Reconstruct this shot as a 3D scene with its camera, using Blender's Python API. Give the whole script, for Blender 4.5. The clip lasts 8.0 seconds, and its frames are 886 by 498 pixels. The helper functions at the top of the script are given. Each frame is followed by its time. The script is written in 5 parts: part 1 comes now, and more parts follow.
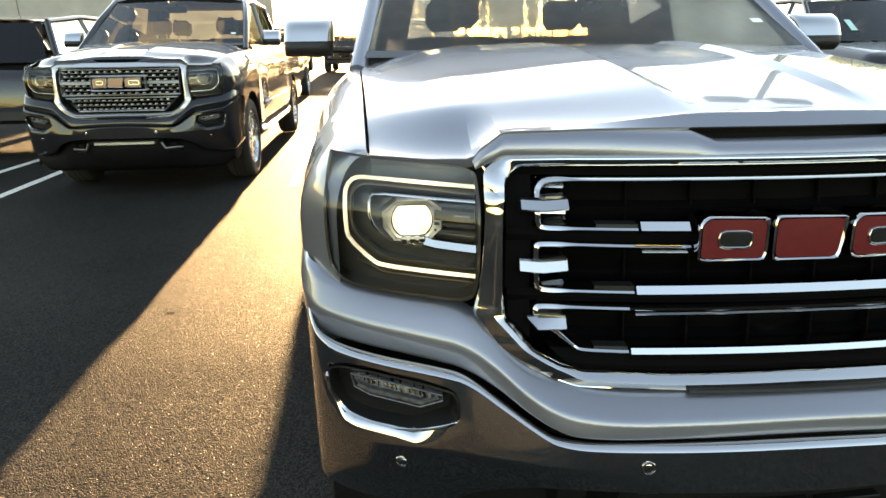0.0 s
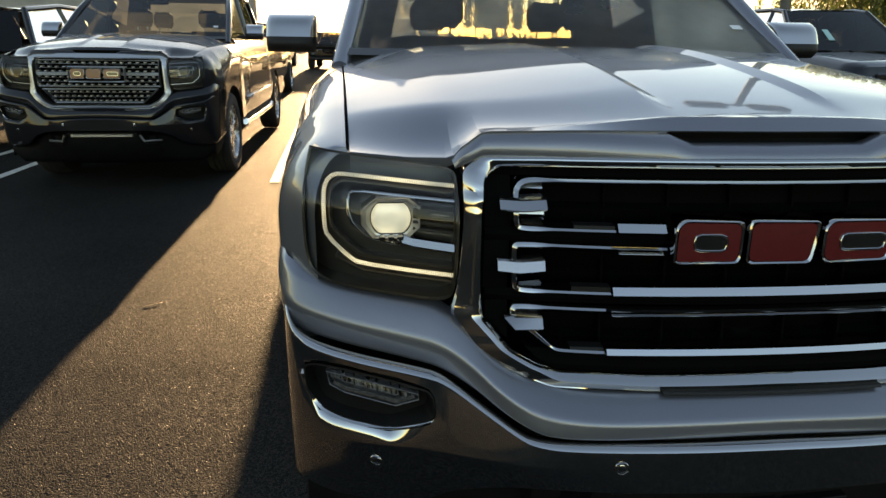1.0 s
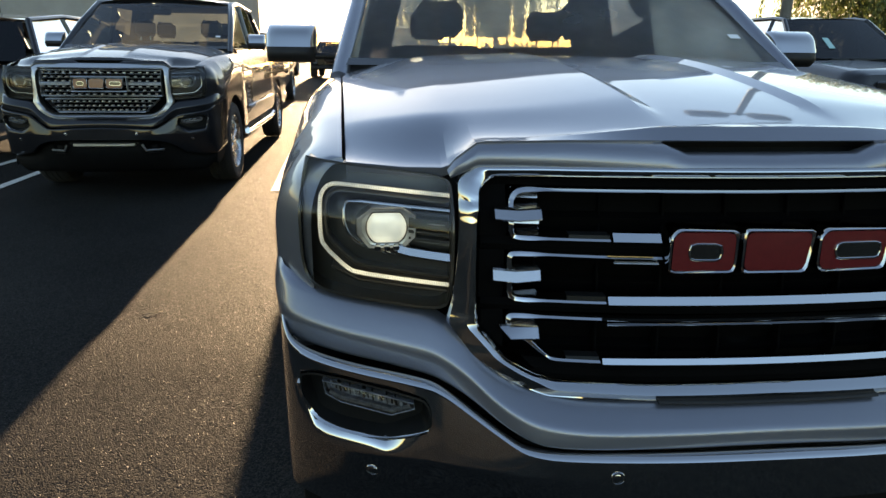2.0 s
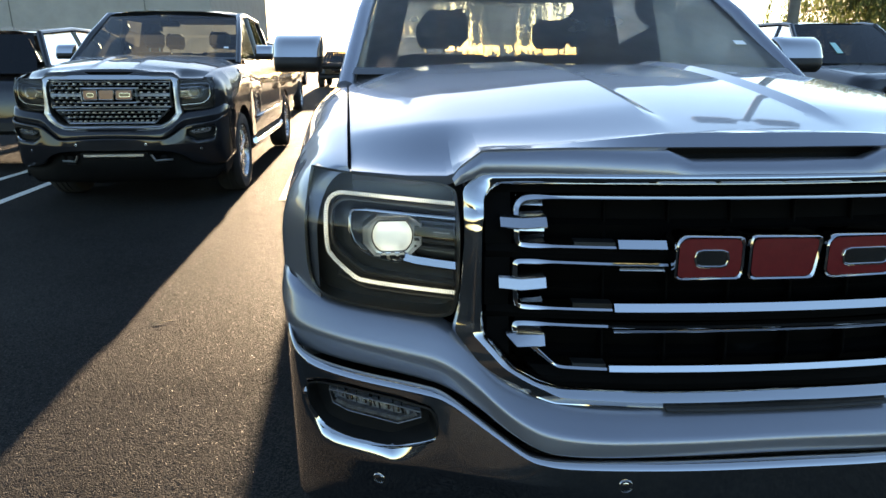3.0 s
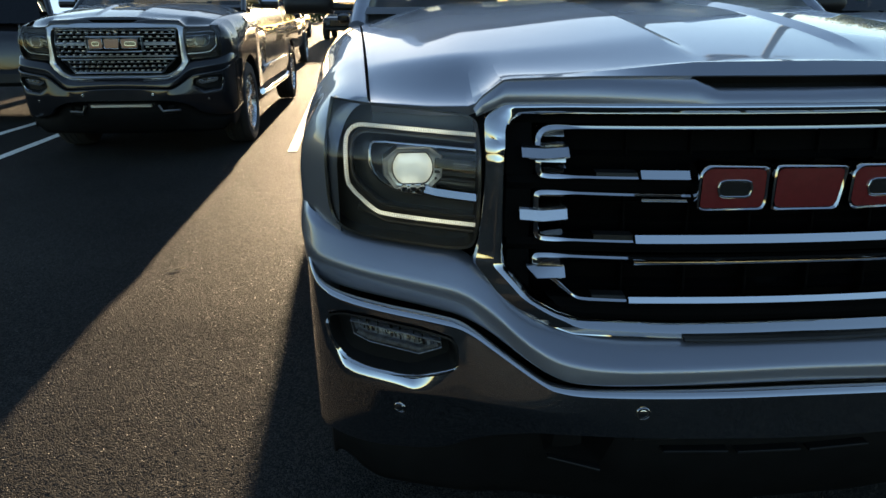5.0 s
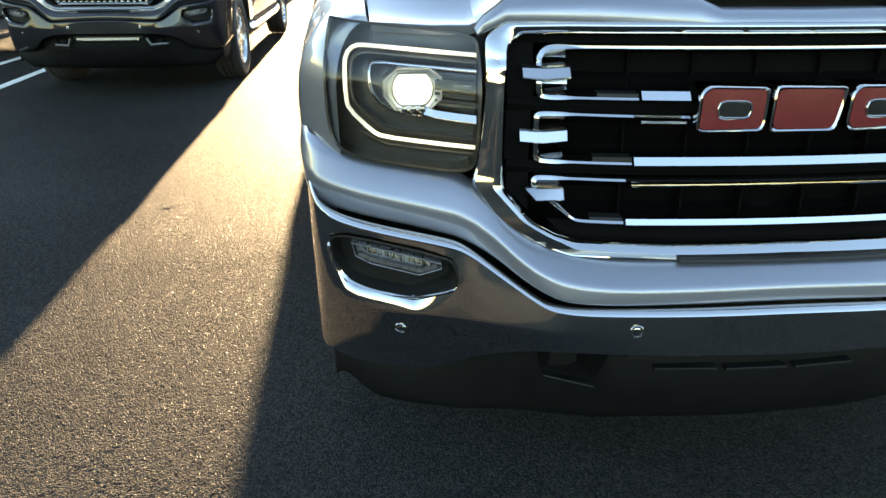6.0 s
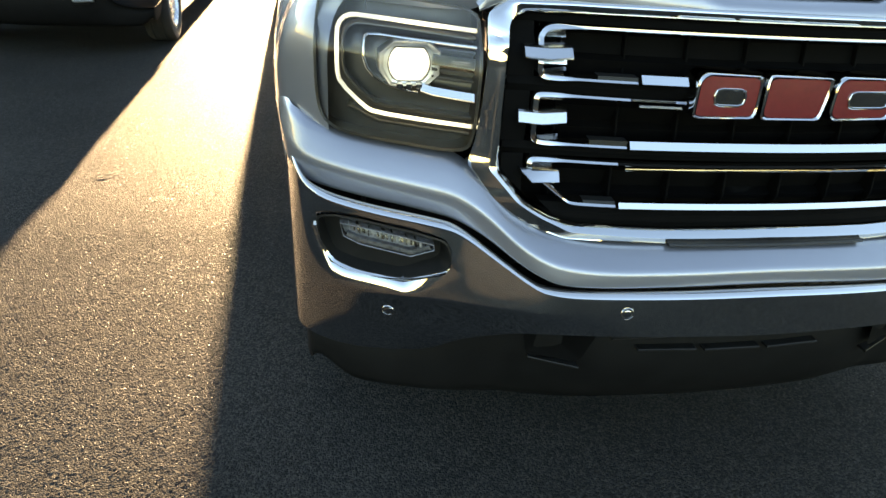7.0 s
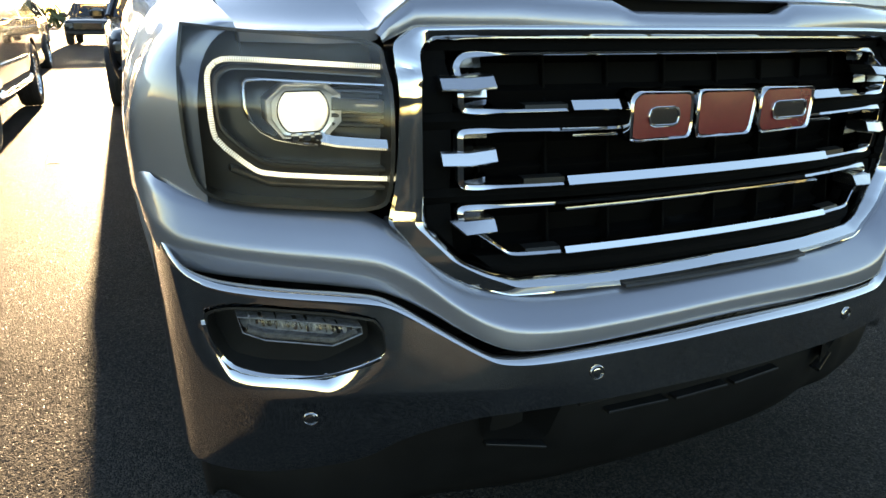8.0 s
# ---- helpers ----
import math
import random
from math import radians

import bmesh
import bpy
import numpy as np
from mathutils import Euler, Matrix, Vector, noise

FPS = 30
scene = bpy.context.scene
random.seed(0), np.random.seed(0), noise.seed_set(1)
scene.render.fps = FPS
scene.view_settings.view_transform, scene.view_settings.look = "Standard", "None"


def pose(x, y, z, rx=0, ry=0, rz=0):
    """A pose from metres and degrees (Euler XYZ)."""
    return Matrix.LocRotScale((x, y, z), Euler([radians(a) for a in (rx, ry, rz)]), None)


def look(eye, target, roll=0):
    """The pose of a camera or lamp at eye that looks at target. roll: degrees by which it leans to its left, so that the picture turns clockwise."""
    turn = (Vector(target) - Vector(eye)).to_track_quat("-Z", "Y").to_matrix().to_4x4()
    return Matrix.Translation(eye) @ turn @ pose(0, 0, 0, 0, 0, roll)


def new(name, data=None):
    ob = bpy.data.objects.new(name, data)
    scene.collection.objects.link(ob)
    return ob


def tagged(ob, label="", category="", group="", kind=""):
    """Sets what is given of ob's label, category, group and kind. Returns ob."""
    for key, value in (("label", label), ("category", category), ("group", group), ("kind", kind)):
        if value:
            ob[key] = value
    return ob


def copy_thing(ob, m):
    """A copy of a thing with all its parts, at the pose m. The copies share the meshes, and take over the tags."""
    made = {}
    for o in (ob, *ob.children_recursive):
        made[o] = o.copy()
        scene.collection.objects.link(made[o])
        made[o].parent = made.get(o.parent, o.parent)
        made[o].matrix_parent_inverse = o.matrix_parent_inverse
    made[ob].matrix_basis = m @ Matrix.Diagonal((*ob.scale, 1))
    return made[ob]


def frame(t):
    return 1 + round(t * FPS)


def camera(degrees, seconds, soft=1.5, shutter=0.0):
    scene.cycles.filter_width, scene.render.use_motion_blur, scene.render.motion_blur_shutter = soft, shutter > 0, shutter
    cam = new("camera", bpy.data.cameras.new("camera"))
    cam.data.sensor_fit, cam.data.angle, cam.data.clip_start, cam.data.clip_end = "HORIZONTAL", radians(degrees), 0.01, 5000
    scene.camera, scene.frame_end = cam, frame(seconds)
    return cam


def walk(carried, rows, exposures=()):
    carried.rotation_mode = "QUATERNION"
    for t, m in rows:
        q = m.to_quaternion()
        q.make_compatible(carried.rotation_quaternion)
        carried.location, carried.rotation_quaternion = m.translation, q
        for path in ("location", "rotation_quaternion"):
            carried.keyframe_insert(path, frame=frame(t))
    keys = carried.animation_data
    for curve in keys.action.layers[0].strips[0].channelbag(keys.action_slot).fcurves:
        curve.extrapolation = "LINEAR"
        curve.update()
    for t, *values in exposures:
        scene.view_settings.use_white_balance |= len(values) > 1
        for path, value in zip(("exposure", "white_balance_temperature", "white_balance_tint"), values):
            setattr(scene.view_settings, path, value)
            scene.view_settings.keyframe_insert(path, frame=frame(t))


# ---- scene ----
cam = camera(69.6, 8.0)
PATH = [
    (0, (-0.748, -1.081, 1.366), (-0.63, 0.818, 0.748), -0.7),
    (0.5, (-0.747, -1.079, 1.359), (-0.559, 0.812, 0.735), 1.0),
    (1, (-0.742, -1.08, 1.364), (-0.566, 0.813, 0.745), 0.8),
    (1.5, (-0.736, -1.084, 1.368), (-0.563, 0.814, 0.761), 0.6),
    (2.8, (-0.723, -1.083, 1.367), (-0.561, 0.825, 0.792), 0.8),
    (3, (-0.725, -1.087, 1.369), (-0.58, 0.824, 0.797), 0.1),
    (3.5, (-0.739, -1.088, 1.362), (-0.6, 0.817, 0.772), -0.1),
    (4, (-0.746, -1.091, 1.359), (-0.606, 0.812, 0.759), 0.1),
    (4.5, (-0.75, -1.088, 1.355), (-0.602, 0.806, 0.731), 0.1),
    (5, (-0.753, -1.101, 1.324), (-0.632, 0.768, 0.623), -0.1),
    (5.2, (-0.756, -1.111, 1.311), (-0.64, 0.739, 0.558), -0.1),
    (6.3, (-0.782, -1.13, 1.281), (-0.616, 0.657, 0.398), 0.4),
    (6.5, (-0.825, -1.13, 1.271), (-0.596, 0.647, 0.383), 1.8),
    (7, (-0.888, -1.085, 1.286), (-0.537, 0.653, 0.359), 4.0),
    (7.2, (-0.885, -1.019, 1.291), (-0.326, 0.651, 0.341), 3.6),
    (7.3, (-0.878, -1.006, 1.26), (-0.221, 0.653, 0.357), 3.1),
    (7.5, (-0.895, -0.966, 1.233), (-0.183, 0.691, 0.369), 0.6),
    (8, (-0.929, -0.874, 1.17), (-0.181, 0.853, 0.494), 0.6),
]
EXPOSURES = [(0.0, 3.85, 22000, 26), (0.5, 3.05, 19500, 26), (1.0, 2.50, 16500, 25), (1.5, 2.46, 13800, 24), (3.0, 2.95, 9800, 22), (4.0, 2.88, 10800, 23), (4.5, 2.75, 12000, 23),
             (5.2, 2.20, 9300, 17), (6.3, 4.50, 13800, 20), (7.0, 4.15, 14500, 22), (8.0, 3.65, 12500, 22)]
walk(cam, [(t, look(eye, target, roll)) for t, eye, target, roll in PATH], EXPOSURES)

# ---- light ----
SUN_AZ, SUN_EL = -2.0, 5.8        # degrees from +y, and above the horizon
world = bpy.data.worlds.new("sky")
scene.world = world
world.use_nodes = True
wn = world.node_tree
sky = wn.nodes.new("ShaderNodeTexSky")
sky.sky_type = "NISHITA"
sky.sun_disc = False
sky.sun_elevation = radians(SUN_EL)
sky.sun_rotation = radians(SUN_AZ)
sky.air_density, sky.dust_density, sky.ozone_density = 1.0, 0.25, 3.5
wn.links.new(sky.outputs[0], wn.nodes["Background"].inputs[0])
wn.nodes["Background"].inputs[1].default_value = 0.13
sun_data = bpy.data.lights.new("sun", "SUN")
sun_data.energy, sun_data.angle, sun_data.color = 4.3, radians(0.53), (1.0, 0.93, 0.78)
sun = new("sun", sun_data)
sun_way = Vector((math.sin(radians(SUN_AZ)) * math.cos(radians(SUN_EL)), math.cos(radians(SUN_AZ)) * math.cos(radians(SUN_EL)), math.sin(radians(SUN_EL))))
sun.matrix_world = look(sun_way * 60, (0, 0, 0))


# ---- materials ----
def material(name, colour, rough=0.5, metal=0.0, coat=0.0, bump=0.0, scale=200.0, vary=0.0, vary_scale=6.0, coat_rough=0.03, spec=0.5, emit=None, strength=0.0, rough_vary=0.0):
    m = bpy.data.materials.new(name)
    m.use_nodes = True
    nt = m.node_tree
    b = nt.nodes["Principled BSDF"]
    b.inputs["Base Color"].default_value = (*colour, 1)
    b.inputs["Roughness"].default_value = rough
    b.inputs["Metallic"].default_value = metal
    b.inputs["Coat Weight"].default_value = coat
    b.inputs["Coat Roughness"].default_value = coat_rough
    b.inputs["Specular IOR Level"].default_value = spec
    if emit:
        b.inputs["Emission Color"].default_value = (*emit, 1)
        b.inputs["Emission Strength"].default_value = strength
    tc = nt.nodes.new("ShaderNodeTexCoord")
    if vary or rough_vary:
        n = nt.nodes.new("ShaderNodeTexNoise")
        n.inputs["Scale"].default_value = vary_scale
        n.inputs["Detail"].default_value = 8
        n.inputs["Roughness"].default_value = 0.65
        nt.links.new(tc.outputs["Object"], n.inputs["Vector"])
        if vary:
            mr = nt.nodes.new("ShaderNodeMapRange")
            mr.inputs["From Min"].default_value, mr.inputs["From Max"].default_value = 0.3, 0.7
            mr.inputs["To Min"].default_value, mr.inputs["To Max"].default_value = 1 - vary, 1 + vary
            nt.links.new(n.outputs["Fac"], mr.inputs["Value"])
            mul = nt.nodes.new("ShaderNodeVectorMath")
            mul.operation = "SCALE"
            mul.inputs[0].default_value = colour
            nt.links.new(mr.outputs["Result"], mul.inputs["Scale"])
            nt.links.new(mul.outputs["Vector"], b.inputs["Base Color"])
        if rough_vary:
            rr = nt.nodes.new("ShaderNodeMapRange")
            rr.inputs["From Min"].default_value, rr.inputs["From Max"].default_value = 0.3, 0.7
            rr.inputs["To Min"].default_value, rr.inputs["To Max"].default_value = max(0, rough - rough_vary), rough + rough_vary
            nt.links.new(n.outputs["Fac"], rr.inputs["Value"])
            nt.links.new(rr.outputs["Result"], b.inputs["Roughness"])
    if bump:
        n2 = nt.nodes.new("ShaderNodeTexNoise")
        n2.inputs["Scale"].default_value = scale
        n2.inputs["Detail"].default_value = 5
        nt.links.new(tc.outputs["Object"], n2.inputs["Vector"])
        bp = nt.nodes.new("ShaderNodeBump")
        bp.inputs["Strength"].default_value = bump
        bp.inputs["Distance"].default_value = 0.004
        nt.links.new(n2.outputs["Fac"], bp.inputs["Height"])
        nt.links.new(bp.outputs["Normal"], b.inputs["Normal"])
    return m


def clear_glass(name, tint=(1, 1, 1), rough=0.0, ior=1.45, dust=0.0):
    m = bpy.data.materials.new(name)
    m.use_nodes = True
    nt = m.node_tree
    out = nt.nodes["Material Output"]
    nt.nodes.remove(nt.nodes["Principled BSDF"])
    tr, gl = nt.nodes.new("ShaderNodeBsdfTransparent"), nt.nodes.new("ShaderNodeBsdfGlossy")
    fr, mx = nt.nodes.new("ShaderNodeFresnel"), nt.nodes.new("ShaderNodeMixShader")
    tr.inputs["Color"].default_value = (*tint, 1)
    gl.inputs["Roughness"].default_value = rough
    fr.inputs["IOR"].default_value = ior
    nt.links.new(fr.outputs[0], mx.inputs[0])
    nt.links.new(tr.outputs[0], mx.inputs[1])
    nt.links.new(gl.outputs[0], mx.inputs[2])
    nt.links.new(mx.outputs[0], out.inputs["Surface"])
    if dust:
        # a thin film of dust that glows where light comes through it
        film, mix2, patch = nt.nodes.new("ShaderNodeBsdfTranslucent"), nt.nodes.new("ShaderNodeMixShader"), nt.nodes.new("ShaderNodeTexNoise")
        tc, mr = nt.nodes.new("ShaderNodeTexCoord"), nt.nodes.new("ShaderNodeMapRange")
        film.inputs["Color"].default_value = (0.8, 0.78, 0.72, 1)
        patch.inputs["Scale"].default_value, patch.inputs["Detail"].default_value = 2.2, 7
        nt.links.new(tc.outputs["Object"], patch.inputs["Vector"])
        nt.links.new(patch.outputs["Fac"], mr.inputs["Value"])
        mr.inputs["From Min"].default_value, mr.inputs["From Max"].default_value = 0.3, 0.7
        mr.inputs["To Min"].default_value, mr.inputs["To Max"].default_value = dust * 0.6, dust * 1.4
        nt.links.new(mr.outputs["Result"], mix2.inputs[0])
        nt.links.new(mx.outputs[0], mix2.inputs[1])
        nt.links.new(film.outputs[0], mix2.inputs[2])
        nt.links.new(mix2.outputs[0], out.inputs["Surface"])
    return m


def asphalt_material():
    m = bpy.data.materials.new("asphalt")
    m.use_nodes = True
    nt = m.node_tree
    b = nt.nodes["Principled BSDF"]
    tc = nt.nodes.new("ShaderNodeTexCoord")
    vo = nt.nodes.new("ShaderNodeTexVoronoi")
    vo.inputs["Scale"].default_value = 200
    vo.inputs["Randomness"].default_value = 1
    big = nt.nodes.new("ShaderNodeTexNoise")
    big.inputs["Scale"].default_value, big.inputs["Detail"].default_value = 0.7, 6
    fine = nt.nodes.new("ShaderNodeTexNoise")
    fine.inputs["Scale"].default_value, fine.inputs["Detail"].default_value = 420, 3
    for n in (vo, big, fine):
        nt.links.new(tc.outputs["Object"], n.inputs["Vector"])
    ramp = nt.nodes.new("ShaderNodeValToRGB")
    ramp.color_ramp.elements[0].color, ramp.color_ramp.elements[1].color = (0.0165, 0.0165, 0.017, 1), (0.050, 0.047, 0.042, 1)
    ramp.color_ramp.elements[0].position, ramp.color_ramp.elements[1].position = 0.25, 1.0
    sep = nt.nodes.new("ShaderNodeSeparateColor")
    nt.links.new(vo.outputs["Color"], sep.inputs[0])
    nt.links.new(sep.outputs[0], ramp.inputs["Fac"])
    mr = nt.nodes.new("ShaderNodeMapRange")
    mr.inputs["From Min"].default_value, mr.inputs["From Max"].default_value = 0.3, 0.7
    mr.inputs["To Min"].default_value, mr.inputs["To Max"].default_value = 0.75, 1.25
    nt.links.new(big.outputs["Fac"], mr.inputs["Value"])
    sc = nt.nodes.new("ShaderNodeVectorMath")
    sc.operation = "SCALE"
    nt.links.new(ramp.outputs["Color"], sc.inputs[0])
    nt.links.new(mr.outputs["Result"], sc.inputs["Scale"])
    nt.links.new(sc.outputs["Vector"], b.inputs["Base Color"])
    hmix = nt.nodes.new("ShaderNodeMath")
    hmix.operation = "MULTIPLY_ADD"
    hmix.inputs[1].default_value = -2.4
    nt.links.new(vo.outputs["Distance"], hmix.inputs[0])
    nt.links.new(fine.outputs["Fac"], hmix.inputs[2])
    bp = nt.nodes.new("ShaderNodeBump")
    bp.inputs["Strength"].default_value, bp.inputs["Distance"].default_value = 1.0, 0.0034
    nt.links.new(hmix.outputs[0], bp.inputs["Height"])
    nt.links.new(bp.outputs["Normal"], b.inputs["Normal"])
    few = nt.nodes.new("ShaderNodeMapRange")
    few.inputs["From Min"].default_value, few.inputs["From Max"].default_value = 0.86, 1.0
    few.inputs["To Min"].default_value, few.inputs["To Max"].default_value = 0.80, 0.34
    nt.links.new(sep.outputs[1], few.inputs["Value"])
    nt.links.new(few.outputs["Result"], b.inputs["Roughness"])
    b.inputs["Specular IOR Level"].default_value = 0.025
    return m


SILVER = material("silver metallic paint", (0.215, 0.228, 0.264), 0.40, 0.78, 1.0, 0.0, vary=0.04, vary_scale=3)
BLACK_PAINT = material("black paint", (0.010, 0.010, 0.012), 0.35, 0.0, 1.0, vary=0.2, vary_scale=4, spec=0.08, coat_rough=0.02)
CHROME = material("chrome", (0.55, 0.55, 0.55), 0.045, 1.0, rough_vary=0.025, vary_scale=9)
DARK_CHROME = material("satin chrome", (0.48, 0.475, 0.47), 0.16, 1.0, rough_vary=0.05, vary_scale=30)
GLOSS_BLACK = material("gloss black plastic", (0.012, 0.012, 0.012), 0.12, 0, 0.5, vary=0.2, vary_scale=20)
PLASTIC = material("grained black plastic", (0.014, 0.014, 0.015), 0.55, spec=0.3, bump=0.3, scale=700, vary=0.2, vary_scale=12)
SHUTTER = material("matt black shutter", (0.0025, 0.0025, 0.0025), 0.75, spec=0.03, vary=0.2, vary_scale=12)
SATIN_BLACK = material("satin black plastic", (0.009, 0.009, 0.009), 0.38, spec=0.16, vary=0.2, vary_scale=15)
DAM_BLACK = material("weathered black plastic", (0.005, 0.005, 0.005), 0.6, spec=0.06, vary=0.25, vary_scale=14)
HOUSING = material("lamp housing", (0.038, 0.035, 0.031), 0.30, 0, 0.2, vary=0.15, vary_scale=40)
RUBBER = material("tyre rubber", (0.02, 0.02, 0.02), 0.8, bump=0.4, scale=300, vary=0.3, vary_scale=10)
ALLOY = material("alloy rim", (0.6, 0.6, 0.6), 0.25, 1.0, rough_vary=0.1, vary_scale=20)
RED = material("red enamel", (0.14, 0.010, 0.012), 0.22, 0.1, 0.8, vary=0.1, vary_scale=60)
GOLD_RED = material("dull red enamel", (0.16, 0.03, 0.02), 0.3, 0.1, 0.6, vary=0.1, vary_scale=60)
GLASS = clear_glass("window glass", (0.80, 0.86, 0.84), dust=0.42)
DIM_GLASS = clear_glass("grey windscreen glass", (0.42, 0.48, 0.46), dust=0.05)
TINT = clear_glass("privacy glass", (0.03, 0.033, 0.033))
MIDTINT = clear_glass("grey vehicle glass", (0.16, 0.19, 0.20))
FROST = material("frosted clear plastic", (0.22, 0.225, 0.24), 0.25, 0.1, 0.5, vary=0.15, vary_scale=60)
CLIP = material("brushed chrome clip", (0.46, 0.455, 0.46), 0.20, 1.0, rough_vary=0.04, vary_scale=40)
FOG_GLASS = material("frosted lamp reflector", (0.18, 0.187, 0.205), 0.22, 0.3, vary=0.45, vary_scale=90)
LENS = clear_glass("lamp lens", (0.96, 0.96, 0.95), 0.01)
SEAT = material("dark seat leather", (0.035, 0.034, 0.034), 0.55, bump=0.2, scale=300, vary=0.2, vary_scale=8)
DASH = material("dashboard vinyl", (0.03, 0.03, 0.032), 0.6, bump=0.3, scale=500, vary=0.15, vary_scale=9)
LED = material("daytime running light", (0.9, 0.9, 0.88), 0.3, emit=(0.80, 1.0, 0.92), strength=0.20)
LED_GAP = material("light guide groove", (0.5, 0.5, 0.48), 0.3, emit=(0.80, 1.0, 0.92), strength=0.012)
SATIN_SILVER = material("satin silver trim", (0.62, 0.62, 0.62), 0.34, 1.0, rough_vary=0.06, vary_scale=30)
BEAM = material("lit headlamp lens", (0.9, 0.95, 0.92), 0.05, emit=(0.74, 0.98, 0.97), strength=0.08)


def soft_patches(m, scale, low, high):
    """The optics behind a lens spread its light in soft patches."""
    nt = m.node_tree
    co, tex, rng = nt.nodes.new("ShaderNodeTexCoord"), nt.nodes.new("ShaderNodeTexNoise"), nt.nodes.new("ShaderNodeMapRange")
    tex.inputs["Scale"].default_value, tex.inputs["Detail"].default_value = scale, 2
    rng.inputs["From Min"].default_value, rng.inputs["From Max"].default_value = 0.35, 0.65
    rng.inputs["To Min"].default_value, rng.inputs["To Max"].default_value = low, high
    nt.links.new(co.outputs["Object"], tex.inputs["Vector"])
    nt.links.new(tex.outputs["Fac"], rng.inputs["Value"])
    nt.links.new(rng.outputs["Result"], nt.nodes["Principled BSDF"].inputs["Emission Strength"])


soft_patches(BEAM, 26, 0.056, 0.120)
soft_patches(LED, 10, 0.05, 0.28)
PAPER = material("paper sticker", (0.75, 0.77, 0.78), 0.7, vary=0.06, vary_scale=40)
TEAL_PAPER = material("teal and white sticker", (0.25, 0.55, 0.55), 0.6, vary=0.1, vary_scale=50)
ASPHALT = asphalt_material()
LINE = material("worn white road paint", (0.62, 0.60, 0.55), 0.7, bump=0.6, scale=180, vary=0.35, vary_scale=35)
STUCCO = material("grey stucco", (0.30, 0.285, 0.26), 0.9, bump=0.6, scale=60, vary=0.12, vary_scale=1.5)
WHITE_WALL = material("pale painted wall", (0.62, 0.62, 0.62), 0.85, bump=0.3, scale=40, vary=0.08, vary_scale=2)
STEEL = material("painted steel pole", (0.09, 0.085, 0.08), 0.5, 0.3, vary=0.2, vary_scale=8)
BARK = material("bark", (0.10, 0.075, 0.055), 0.95, bump=1.0, scale=25, vary=0.35, vary_scale=9)
LEAF = material("drooping leaves", (0.105, 0.12, 0.025), 0.55, vary=0.35, vary_scale=3)
HEDGE = material("dark foliage", (0.04, 0.058, 0.02), 0.7, vary=0.4, vary_scale=2)
TWIG = material("dry twig", (0.48, 0.38, 0.25), 0.8, vary=0.3, vary_scale=60)
for m_, k in ((LEAF, 0.35),):
    nt_ = m_.node_tree
    tl = nt_.nodes.new("ShaderNodeBsdfTranslucent")
    tl.inputs["Color"].default_value = (0.11, 0.13, 0.05, 1)
    mx_ = nt_.nodes.new("ShaderNodeMixShader")
    mx_.inputs[0].default_value = k
    nt_.links.new(nt_.nodes["Principled BSDF"].outputs[0], mx_.inputs[1])
    nt_.links.new(tl.outputs[0], mx_.inputs[2])
    nt_.links.new(mx_.outputs[0], nt_.nodes["Material Output"].inputs["Surface"])


# ---- mesh helpers ----
def build(name, verts, faces, mat, parent=None, label="", sharp=38):
    me = bpy.data.meshes.new(name)
    me.from_pydata([tuple(v) for v in verts], [], faces)
    me.validate()
    bm = bmesh.new()
    bm.from_mesh(me)
    bmesh.ops.remove_doubles(bm, verts=bm.verts, dist=1e-5)
    bmesh.ops.recalc_face_normals(bm, faces=bm.faces)
    bm.to_mesh(me)
    bm.free()
    me.materials.append(mat)
    me.polygons.foreach_set("use_smooth", [True] * len(me.polygons))
    me.set_sharp_from_angle(angle=radians(sharp))
    ob = new(name, me)
    if parent:
        ob.parent = parent
    if label:
        ob["label"] = label
    return ob


def empty(name, label, category, group="", kind=""):
    ob = new(name)
    ob.empty_display_size = 0.2
    return tagged(ob, label, category, group, kind)


